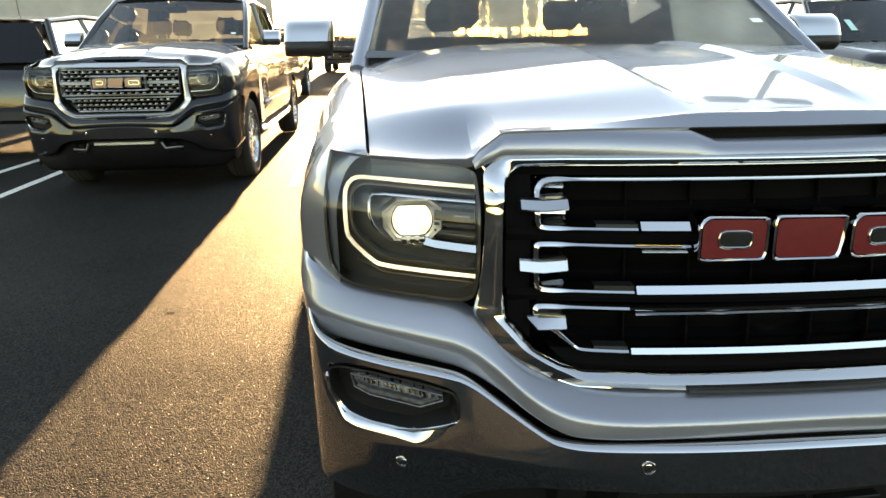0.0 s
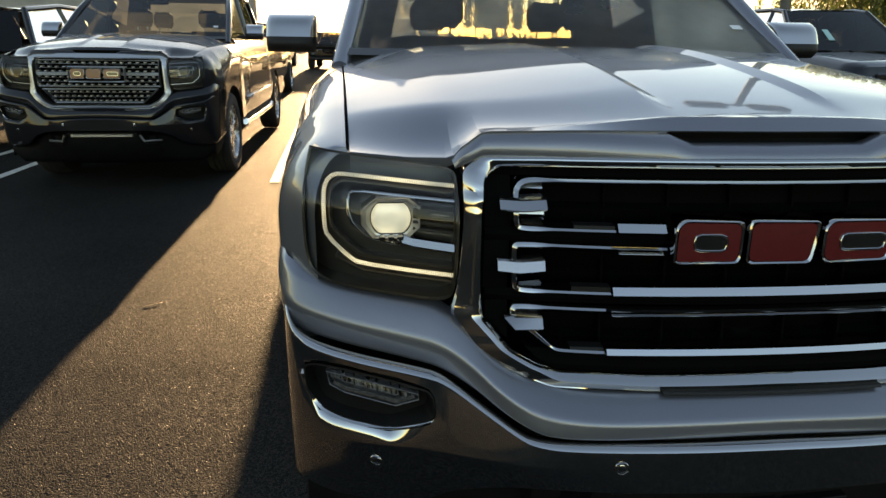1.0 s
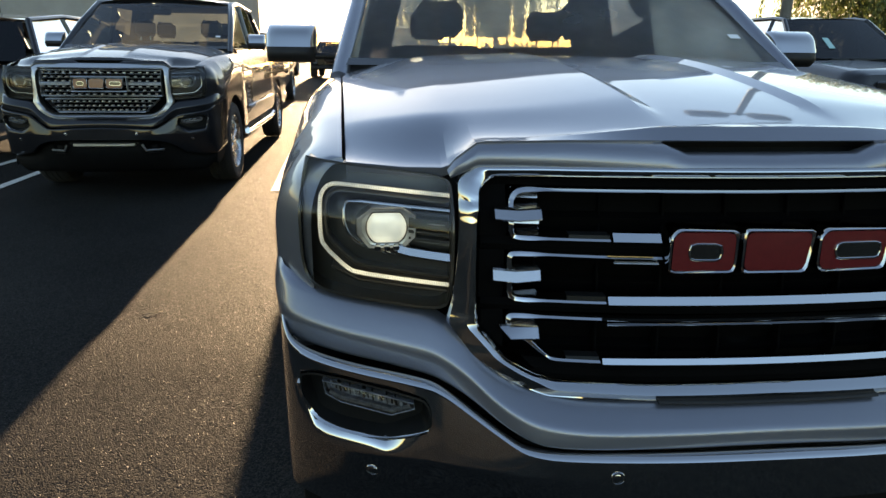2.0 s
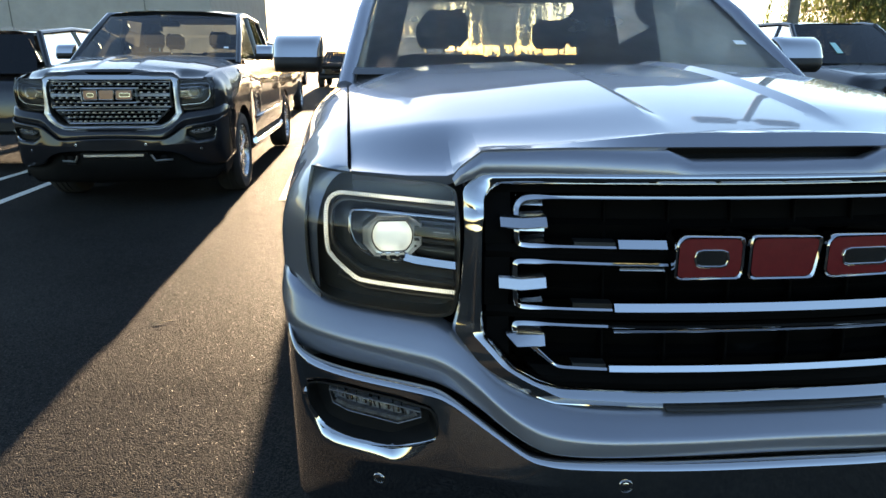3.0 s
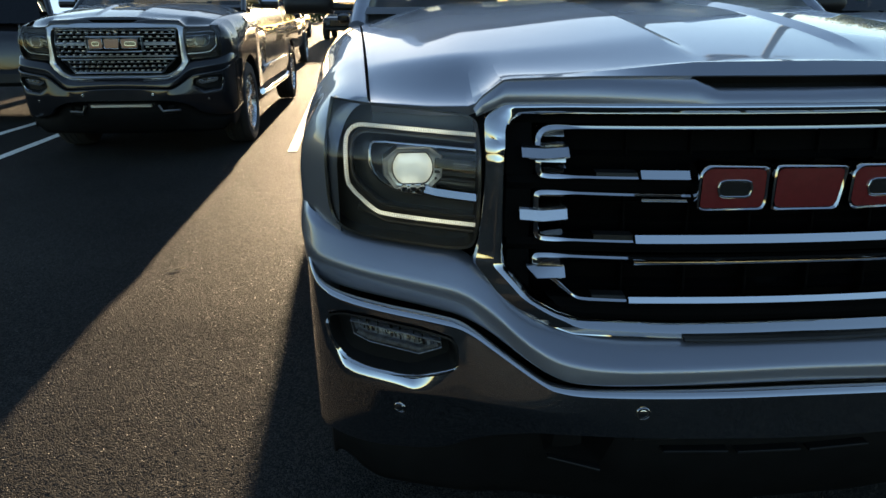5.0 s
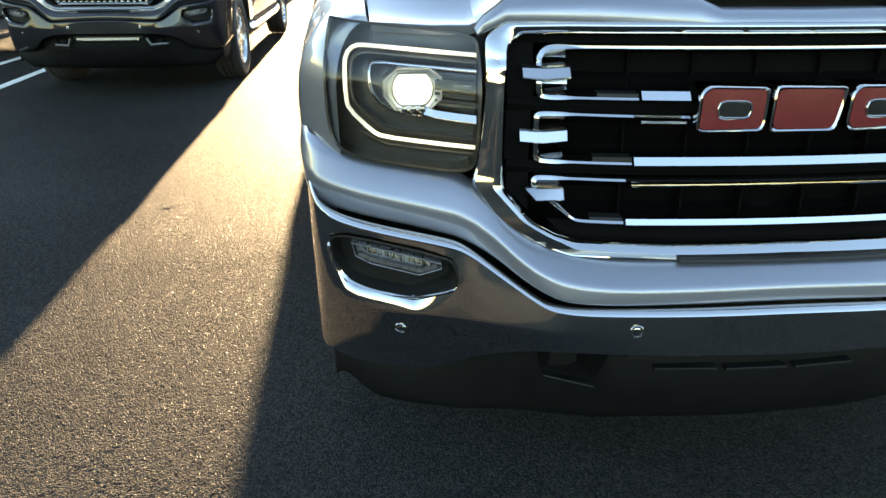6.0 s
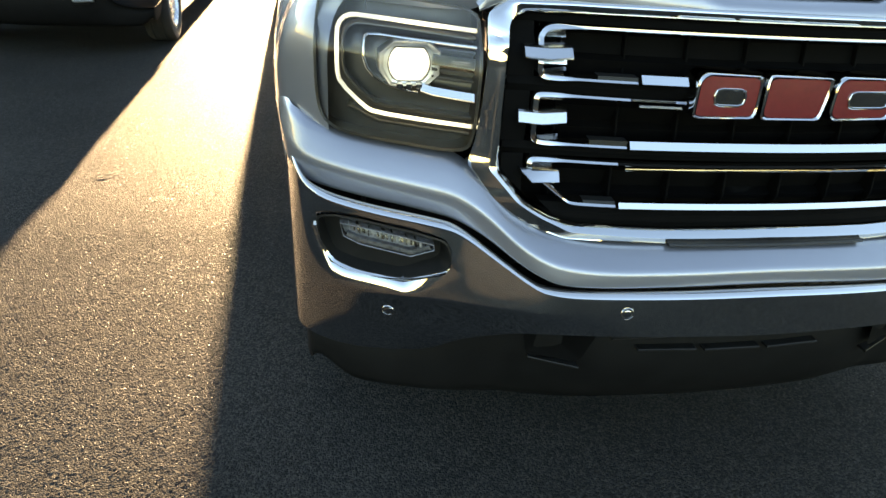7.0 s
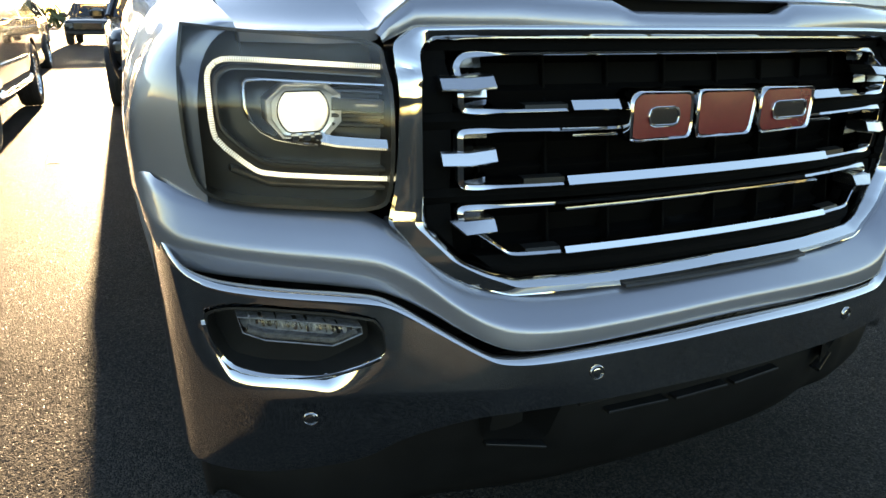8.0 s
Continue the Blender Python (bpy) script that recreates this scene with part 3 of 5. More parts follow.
            if 6 <= step <= 8 and z < .93:
                # the lower run's outer face stands upright
                off += (front(0, zk).y - front(0, z).y + .002 * (step - 6)) * (1 - smooth(.86, .93, z))
            # the ring's own lean, smoother than the bodywork beside it
            if z > .76:
                off += float(np.interp(z, *ring_lean)) - front(0, z).y
            ring.append((xi + (xo - xi) * k, z, off))
        rows.append([front(p.x, p.y, p.z) for p in chaikin(ring, 2, closed=True)])
    Shape().grid(rows, closed_u=True).done("grille_surround", CHROME if detail else SATIN_SILVER, t, "chrome grille surround with chamfered corners", 24)
    strip([(x, .7325) for x in np.linspace(-.222, .222, 9)], .0030, -.0135, .02, "center_notch", PLASTIC, t, "black insert under the grille")
    # painted lip between grille and hood, dipping at the black scoop
    low = ((0, 1.160), (.165, 1.160), (.212, 1.160), (.40, 1.160), (.56, 1.159), (.598, 1.142), (.611, 1.136))
    top = ((0, .070, 1.188), (.168, .070, 1.188), (.213, .072, 1.205), (.40, .080, 1.206), (.560, .106, 1.200), (.604, .112, 1.167), (.617, .112, 1.150))
    rows = []
    for k, o in ((0, .02), (.03, .0), (.25, -.002), (.6, -.003), (.92, 0), (1.0, .004), (1.04, .02)):
        half = [tuple(front(a[0], a[1], -.002).lerp(Vector(b), min(k, 1)) + Vector((0, o - .006 * math.sin(math.pi * min(k, 1)), .001 * math.sin(math.pi * min(k, 1))))) for a, b in zip(low, top)]
        rows.append(both(half))
    Shape().grid(rows).done("hood_lip", paint, t, "", 40)
    Shape().grid([[(x, .098, 1.170) for x in (-.225, -.1, 0, .1, .225)], [(x, .135, 1.19) for x in (-.225, -.1, 0, .1, .225)], [(x, .112, 1.208) for x in (-.225, -.1, 0, .1, .225)]]).done("scoop", PLASTIC, t, "black slot in the hood lip")
    sc = Shape().grid([[(x, .072, 1.186) for x in (-.168, 0, .168)], [(x * 1.25, .105, 1.180) for x in (-.168, 0, .168)]])
    sc.done("scoop_floor", PLASTIC, t)
    # hood: columns follow the edges of the raised middle and the shoulder crease
    rows = []
    for j in range(64):
        v = (j / 63) ** 1.5
        row = []
        d0 = dome_half(.12 + 1.28 * v)
        w = .812 + .085 * v
        cols = [d0 * k / 14 for k in range(14)] + [d0 + .034 * k / 4 for k in range(4)] + [d0 + .034 + (.60 - d0 - .034) * k / 22 for k in range(22)] + [.60 + (w - .60) * k / 16 for k in range(17)]
        for x in [-c for c in cols[:0:-1]] + cols:
            a = abs(x)
            fy = float(np.interp(a, (0, .40, .56, .604, .617, .70, .812, .9), (.078, .084, .110, .116, .116, .136, .190, .26)))
            fz = float(np.interp(a, (0, .40, .56, .604, .617, .70, .812), (1.210, 1.211, 1.205, 1.171, 1.154, 1.152, 1.154)))
            y = fy + (1.40 + .06 * (a / w) ** 2 - fy) * v
            z = hood_z(x, y)
            d = y - fy
            soft = smooth(.22, .60, a)
            g = (1 - soft) * min(1.0, d / .030) + soft * smooth(-.02, .22, d)
            row.append((x, y, fz + (z - fz) * g if j else fz))
        rows.append(row)
    rows.insert(0, [(p[0], p[1] + .004, p[2] - (.003 if abs(p[0]) < .22 else .018)) for p in rows[0]])
    rows.append([(p[0], p[1] + .004, p[2] - .05) for p in rows[-1]])
    for r in rows:
        r.insert(0, (r[0][0] + .002, r[0][1], r[0][2] - .02))
        r.append((r[-1][0] - .002, r[-1][1], r[-1][2] - .02))
    Shape().grid(rows).done("hood", paint, t, "hood with two low ridges beside its middle", 9)


def headlamps(t, lit):
    for s in (1, -1):
        h = plate(flip(LENS_OUT, s), .0, "headlamp", LENS, t, "headlamp under a clear lens, switched on" if lit else "headlamp under a clear lens", 6, .004)
        o1 = flip(LENS_OUT, s)
        o2 = flip(shrink(LENS_OUT, .005), s)
        Shape().grid([[front(x, z, .002) for x, z in o1], [front(x, z, .006) for x, z in o2], [front(x, z, .060) for x, z in o2]], closed_u=True).done("lamp_frame", HOUSING, h)
        plate(o2, .060, "lamp_back", HOUSING, h, "", 6)
        # light guide along the edge
        path = dense([front(p.x * s, p.y, .020) for p in chaikin([(q[0], q[1], 0) for q in DRL], 1)], .0009)
        guide = Shape().tube(path, .0041, 8).done("light_guide", LED if lit else DARK_CHROME, h, "lit LED light guide with fine grooves" if lit else "")
        if lit:
            guide.data.materials.append(LED_GAP)
            guide.data.polygons.foreach_set("material_index", [1 if (i // 8) % 4 > 1 else 0 for i in range(len(guide.data.polygons))])
        strip([(p.x * s, p.y) for p in chaikin([(q[0] - .010 * (1 if q[0] > .62 else 0), q[1] + (-.012 if q[1] > 1.02 else .012), 0) for q in DRL], 2)], .004, .030, .060, "guide_ledge", HOUSING, h)
        low = [(x * s, z - .022) for x, z in ((.61, .933), (.70, .938), (.79, .944), (.845, .968))]
        strip(low, .0035, .022, .06, "lower_ledge", HOUSING, h)
        bez = ((.612, 1.074), (.714, 1.079), (.806, 1.084), (.817, 1.076), (.817, 1.030), (.790, .998), (.740, .986), (.715, .984))
        strip([(p.x * s, p.y) for p in chaikin([(q[0], q[1], 0) for q in bez], 1)], .0028, .022, .06, "bezel_trim", CHROME, h)
        blade_rows = [[front(x * s, z + dz, o) for x, z in ((.612, .978), (.650, .981), (.690, .985), (.712, .990))] for dz, o in ((-.004, .05), (-.004, .020), (0, .016), (.013, .022), (.015, .050))]
        Shape().grid(blade_rows).done("chrome_blade", CHROME, h, "", 20)
        strip([(.612 * s, 1.042), (.690 * s, 1.046)], .010, .030, .06, "name_bar", GLOSS_BLACK, h)
        strip([(.622 * s, 1.0425), (.655 * s, 1.044)], .0035, .0285, .035, "name_mark", DARK_CHROME, h)
        for zz in (1.062, 1.024, 1.010):
            strip([(.612 * s, zz), (.690 * s, zz + .004)], .003, .034, .06, "fin", HOUSING, h)
        # projector: a wide faceted shroud with a round window cut flat at top and bottom, the lens behind it
        c = front(.733 * s, 1.036, .012)
        octa = ((-.058, .026), (-.036, .041), (.030, .041), (.058, .020), (.058, -.012), (.036, -.040), (-.034, -.040), (-.058, -.018))
        cut = []
        for k in range(48):
            p, q = Vector(octa[k // 6]), Vector(octa[(k // 6 + 1) % 8])
            e = p.lerp(q, (k % 6) / 6)
            a = math.atan2(e.y, e.x)
            w = Vector((.0405 * math.cos(a), max(-.0325, min(.0305, .0405 * math.sin(a)))))
            cut.append((e, w))
        rings = []
        for f, d in ((0.0, .05), (0.0, .008), (.10, .004), (.55, .012), (.95, .013), (1.0, .022)):
            rings.append([(c.x + s * (e.x + (w.x - e.x) * f), c.y + d, c.z + e.y + (w.y - e.y) * f) for e, w in cut])
        Shape().grid(rings, closed_u=True).done("projector_shroud", SATIN_SILVER, h, "faceted chrome shroud", 12)
        Shape().tube([(c.x + s * w.x * .985, c.y + .0125, c.z + w.y * .985) for e, w in cut], .0012, 6, closed=True).done("shroud_seal", PLASTIC, h)
        prof = [(.030 - .020 * math.cos(a), .0420 * math.sin(a)) for a in (k * math.pi / 2 / 8 for k in range(9))]
        lens = Shape().lathe([(d, r) for d, r in prof], c, "y", 32)
        lens.done("projector_lens", BEAM if lit else LENS, h, "glowing round projector lens" if lit else "")
        for k in range(3):
            x = .733 * s + (-.018 + .018 * k)
            Shape().box(x - .006, x + .006, c.y - .004, c.y + .012, .992, 1.003, .002).done("projector_tooth", CHROME, h)


def bar_grille(t):
    """Horizontal chrome loops with clips, on black shutters, and the badge."""
    ring = shrink([(-p[0], p[1]) for p in RING_IN[-2:0:-1]] + list(RING_IN), -.004)
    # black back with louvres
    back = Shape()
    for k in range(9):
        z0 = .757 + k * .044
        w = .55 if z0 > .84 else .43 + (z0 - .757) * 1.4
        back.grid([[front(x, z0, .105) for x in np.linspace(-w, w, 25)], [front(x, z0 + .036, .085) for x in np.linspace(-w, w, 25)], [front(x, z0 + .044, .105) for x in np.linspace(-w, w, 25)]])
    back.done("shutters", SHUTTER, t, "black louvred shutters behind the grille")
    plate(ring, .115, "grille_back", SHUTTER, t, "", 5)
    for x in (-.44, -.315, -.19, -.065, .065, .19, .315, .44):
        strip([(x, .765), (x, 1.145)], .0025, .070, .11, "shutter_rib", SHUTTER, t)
    # black frame plate with the three openings left free
    for z0, z1, w0, w1 in ((1.124, 1.150, .545, .53), (1.004, 1.031, .555, .555), (.880, .906, .555, .55), (.757, .789, .43, .47)):
        rows = []
        for z, off in ((z0, .06), (z0, .028), ((z0 + z1) / 2, .020), (z1, .028), (z1, .06)):
            w = w0 + (w1 - w0) * (z - z0) / (z1 - z0)
            rows.append([front(x, z, off) for x in np.linspace(-w, w, 41)])
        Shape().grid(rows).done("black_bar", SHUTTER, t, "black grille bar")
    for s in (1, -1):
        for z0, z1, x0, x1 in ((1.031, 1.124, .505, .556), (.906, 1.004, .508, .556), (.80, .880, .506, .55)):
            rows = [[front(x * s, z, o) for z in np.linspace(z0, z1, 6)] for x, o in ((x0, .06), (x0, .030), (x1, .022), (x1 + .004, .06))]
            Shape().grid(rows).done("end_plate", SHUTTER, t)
    # chrome loops
    loop1 = ((0, 1.121), (.20, 1.121), (.437, 1.120), (.474, 1.1195), (.490, 1.114), (.4995, 1.096), (.501, 1.060), (.5005, 1.042), (.493, 1.0340), (.450, 1.0338), (.33, 1.0335), (.228, 1.0335))
    loop2a = ((.222, 1.0015), (.334, 1.0020), (.444, 1.0035), (.490, 1.0035), (.5015, 1.0010), (.5020, .985), (.4995, .934), (.4985, .917), (.489, .9105), (.443, .9100), (.304, .9092), (.15, .9110), (0, .9120))
    loop3 = ((0, .8770), (.20, .8755), (.323, .8750), (.436, .8762), (.486, .8765), (.4985, .8740), (.4990, .860), (.490, .850), (.456, .8250), (.424, .7985), (.411, .7945), (.371, .7938), (.301, .7930), (.15, .7950), (0, .7965))

    def run(half):
        return [(p.x, p.y) for p in chaikin([(q[0], q[1], 0) for q in half], 3)]

    def slim(path):
        """Half height along a loop: slim on the long runs, wider round the ends."""
        return lambda k: .0024 + .0020 * smooth(.425, .470, abs(path[min(len(path) - 1, round(k * (len(path) - 1)))][0]))

    p1, p2 = run(both(loop1)), run(list(loop2a) + [(-p[0], p[1]) for p in loop2a[-2::-1]])
    strip(p1, slim(p1), .004, .05, "chrome_loop", CHROME, t, "slim chrome loop round a grille opening", tilt=.0026, bev=.0012, side=.004)
    strip(p2, slim(p2), .004, .05, "chrome_loop", CHROME, t, "slim chrome loop round a grille opening", tilt=.0026, bev=.0012, side=.004)
    ring3 = [(-p[0], p[1]) for p in loop3[-2:0:-1]] + list(loop3)
    p3 = [(p.x, p.y) for p in chaikin([(q[0], q[1], 0) for q in ring3], 3, closed=True)]
    strip(p3, slim(p3), .004, .05, "chrome_loop", CHROME, t, "slim chrome loop round a grille opening", closed=True, tilt=.0026, bev=.0012, side=.004)
    # wide upward faces of the bars
    def blade(x0, x1, z0, z1, lean=.010):
        n = 33
        xs = [x0 + (x1 - x0) * k / (n - 1) for k in range(n)]
        zc = lambda x: .0024 * (1 - (x / .32) ** 2) if abs(x1 - x0) > .4 else 0
        rows = [[front(x, z0 + zc(x) + dz, o) for x in xs] for dz, o in ((-.003, .03), (-.003, .0), (0, -.004), ((z1 - z0) * .92, lean - .004), (z1 - z0, lean + .006))]
        Shape().grid(rows).done("chrome_blade", CHROME, t, "polished chrome bar face")
    blade(-.315, .315, .9095, .9245)
    blade(-.322, .322, .7930, .8042, .0035)
    for s in (1, -1):
        a, b = sorted((.317 * s, .229 * s))
        blade(a, b, 1.0345, 1.0500)
        strip([(.309 * s, .9912), (.226 * s, .9910)], .0022, .008, .04, "fine_line", CHROME, t, tilt=.003, bev=.0006)
        # dark wedge where the wide face begins
        for z, x0, x1 in ((1.0385, .320, .395), (.9175, .317, .391), (.7975, .325, .389)):
            rows = [[front(x * s, z + dz, o) for x in (x0, x0 + .012, x1 - .012, x1)] for dz, o in ((-.006, .03), (-.006, .008), (.004, .010), (.006, .03))]
            Shape().grid(rows).done("dark_wedge", SATIN_BLACK, t)
        # bright recess faces in the loop ends
        for z0, z1 in ((1.0395, 1.0495), (.9165, .9275)):
            rows = [[front(x * s, z + (x - .45) * -.10, o) for x in (.445, .465, .487)] for z, o in ((z0, .012), (z1, .045))]
            Shape().grid(rows).done("recess_face", CHROME, t)
        for z0, z1 in ((1.097, 1.116), (.986, 1.000), (.942, .960), (.860, .873), (1.052, 1.068)):
            rows = [[front(x * s, z, .045) for x in (.442, .493)] for z in (z0, z1)]
            Shape().grid(rows).done("recess_back", DARK_CHROME, t)
    strip([(-.310, .8637), (-.15, .8665), (0, .8678), (.15, .8665), (.310, .8637)], .0020, .008, .04, "fine_line", CHROME, t, tilt=.003, bev=.0006)
    # clips
    for s in (1, -1):
        for lean, (xo, zo0, zo1), (xm, zm0, zm1), (xi, zi0, zi1) in (
                (.0055, (.5305, 1.0662, 1.0875), (.4895, 1.0668, 1.0885), (.4465, 1.0697, 1.0908)),
                (.0095, (.5315, .9475, .9713), (.4910, .9488, .9732), (.4455, .9535, .9770)),
                (.0095, (.5145, .8505, .8555), (.4965, .8338, .8590), (.4430, .8358, .8597))):
            rows = [[front(x * s, z, o) for z, o in ((z0, .05), (z0, d + .004), (z0 + .003, d), (z1 - .003, d + lean), (z1, d + lean + .005), (z1, .05))]
                    for x, z0, z1, d in ((xo + .001, zo0 + .002, zo1 - .002, .03), (xo, zo0, zo1, 0.0), (xm, zm0, zm1, -.011), (xi, zi0, zi1, -.006), (xi - .001, zi0 + .002, zi1 - .002, .04))]
            Shape().grid(rows).fan(rows[0]).fan(rows[-1]).done("chrome_clip", CLIP, t, "faceted chrome clip across the grille bars", 20)


def badge(t, k, zc, red, name_label):
    """Three raised plates on the grille; k: scale."""
    b = Shape()
    shapes = (
        [(-.219, .978), (-.205, .973), (-.094, .975), (-.089, 1.000), (-.090, 1.060), (-.203, 1.061), (-.219, 1.046)],
        [(-.084, .974), (.046, .974), (.058, 1.060), (-.084, 1.061)],
        [(.062, .988), (.076, .974), (.206, .976), (.213, 1.060), (.077, 1.061), (.062, 1.046)])
    holder = strip([(-.205 * k, zc - .012), (.205 * k, zc - .012)], .022 * k, .012, .06, "badge", GLOSS_BLACK, t, name_label)
    for i, o in enumerate(shapes):
        o = rounded([(x * k, zc + (z - 1.0175) * k) for x, z in o])
        inner = rounded([(x, z) for x, z in shrink([(x * k, zc + (z - 1.0175) * k) for x, z in shapes[i]], .0075 * k)])
        Shape().grid([[front(x, z, .035) for x, z in o], [front(x, z, -.005) for x, z in o], [front(x, z, -.0125) for x, z in shrink(o, .0016 * k)], [front(x, z, -.0155) for x, z in shrink(o, .004 * k)], [front(x, z, -.0105) for x, z in inner]], closed_u=True).done("badge_rim", CHROME, holder, "", 25)
        plate(inner, -.0125, "badge_plate", red, holder, "", 4)
        if i != 1:
            x0, x1 = ((-.182, -.122) if i == 0 else (.098, .190))
            slot = rounded([(x * k, zc + z * k) for x, z in ((x0, -.016), (x1, -.016), (x1, .014), (x0, .014))])
            plate(slot, -.0138, "badge_slot", GLOSS_BLACK, holder, "", 3)
            strip(slot, .0022 * k, -.016, -.008, "slot_rim", CHROME, holder, closed=True, bev=.001)


def mesh_grille(t):
    """Rows of small chrome links in three framed bands."""
    ring = shrink([(-p[0], p[1]) for p in RING_IN[-2:0:-1]] + list(RING_IN), -.004)
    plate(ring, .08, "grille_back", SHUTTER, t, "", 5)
    one = Shape().box(-.012, .012, -.004, .03, -.0055, .0055, .003).done("chrome_link", SATIN_SILVER, t)
    link = one.data
    one.matrix_basis = Matrix.Translation(front(0, 1.12, .012))
    for z0, z1, w in ((1.022, 1.127, .53), (.914, 1.009, .53), (.782, .889, .47)):
        strip([(-w, z0), (-w, z1), (w, z1), (w, z0)] if z0 > .8 else [(-w + .09, z0), (-w - .03, z1), (w + .03, z1), (w - .09, z0)], .0050, -.006, .05, "band_frame", SATIN_SILVER, t, closed=True, tilt=.006)
        rows = 3
        for j in range(rows):
            z = z0 + (z1 - z0) * (j + .5) / rows
            ww = w - (.0 if z0 > .8 else .08 * (1 - (j + .5) / rows))
            strip([(-ww, z - .011), (ww, z - .011)], .0022, .018, .05, "mesh_bar", DARK_CHROME, t, tilt=.001)
            n = 16
            for i in range(n):
                x = -ww + 2 * ww * (i + .5 + (.25 if j % 2 else -.25)) / n
                if abs(x) < .245 and .93 < z < 1.09:
                    continue
                ob = new("chrome_link", link)
                ob.parent = t
                ob.matrix_basis = Matrix.Translation(front(x, z, .012)) @ Matrix.Rotation(math.atan(.4 * x), 4, "Z")
    rows = [(-.24, .955), (-.24, 1.075), (.24, 1.075), (.24, .955)]
    strip(rows, .005, -.012, .04, "badge_frame", SATIN_SILVER, t, closed=True, tilt=.004)


def wheel(t, x, y, s, r=.40):
    c = (x, y, r)
    w = empty("wheel", "", "")
    w.parent = t
    w.location = c
    tyre = Shape().lathe([(d * s, rr) for d, rr in ((.10, .265), (.125, .285), (.135, .33), (.128, .375), (.10, .397), (.062, .40), (.058, .391), (.048, .391), (.044, .401), (.006, .402), (.004, .392), (-.004, .392), (-.006, .402), (-.044, .401), (-.048, .391), (-.058, .391), (-.062, .40), (-.10, .397), (-.128, .375), (-.135, .33), (-.12, .27))], (0, 0, 0), "x", 48)
    tyre.done("tyre", RUBBER, w, "black rubber tyre")
    rim = Shape().lathe([(d * s, rr) for d, rr in ((.118, .268), (.122, .255), (.10, .245), (.02, .235), (-.10, .24))], (0, 0, 0), "x", 40)
    rim.lathe([(d * s, rr) for d, rr in ((.105, .0), (.105, .05), (.085, .07), (.06, .07))], (0, 0, 0), "x", 24)
    for k in range(6):
        a = 2 * math.pi * k / 6
        for da in (-.12, .12):
            m = Matrix.Rotation(a + da, 4, "X")
            rim.box(min(.07 * s, .098 * s), max(.07 * s, .098 * s), -.018, .018, .05, .25, .006, m)
    rim.done("rim", ALLOY, w, "six-spoke alloy rim")
    Shape().lathe([(.02 * s, 0.0), (.02 * s, .16)], (0, 0, 0), "x", 24).done("brake_disc", STEEL, w)
    return w


def half_arch(cy, cz, r0, r1, x0, x1):
    """The upper half of a wheel well: a curved band, or a flat liner when x0 and x1 agree."""
    angles = [math.pi * k / 24 for k in range(25)]
    return Shape().grid([[(x, cy + r * math.cos(a), cz + r * math.sin(a)) for a in angles] for x, r in ((x0, r0), (x1, r1))])


ARCHES = ((.98, .47), (4.65, .47))


def side_panel(t, name, paint, y0, y1, z0f, z1f, s, xf, label="", steps=24):
    """A body side between y0 and y1; the wheel arches are cut out of it."""
    rows = []
    for k in range(steps + 1):
        y = y0 + (y1 - y0) * k / steps
        lo, hi = z0f(y), z1f(y)
        for cy, r in ARCHES:
            if abs(y - cy) < r:
                lo = max(lo, .40 + math.sqrt(r * r - (y - cy) ** 2))
        rows.append([(xf(y, lo + (hi - lo) * j / 12) * s, y, lo + (hi - lo) * j / 12) for j in range(13)])
    sh = Shape().grid(rows)
    sh.grid([[(p[0] - .03 * s, p[1], p[2]) for p in (r[0] for r in rows)], [r[0] for r in rows]])
    for e in (0, -1):
        sh.grid([[(p[0] - .03 * s, p[1] + (.004 if e == 0 else -.004), p[2]) for p in rows[e]], rows[e]])
    return sh.done(name, paint, t, label, 40)


def body_x(y, z):
    """Half width of the body side: a shoulder, a crease and a tucked sill."""
    return float(np.interp(z, (.40, .55, .70, .95, 1.10, 1.22, 1.31), (.955, .985, .990, .995, .985, .960, .915))) - (.0 if y < 4 else .004)


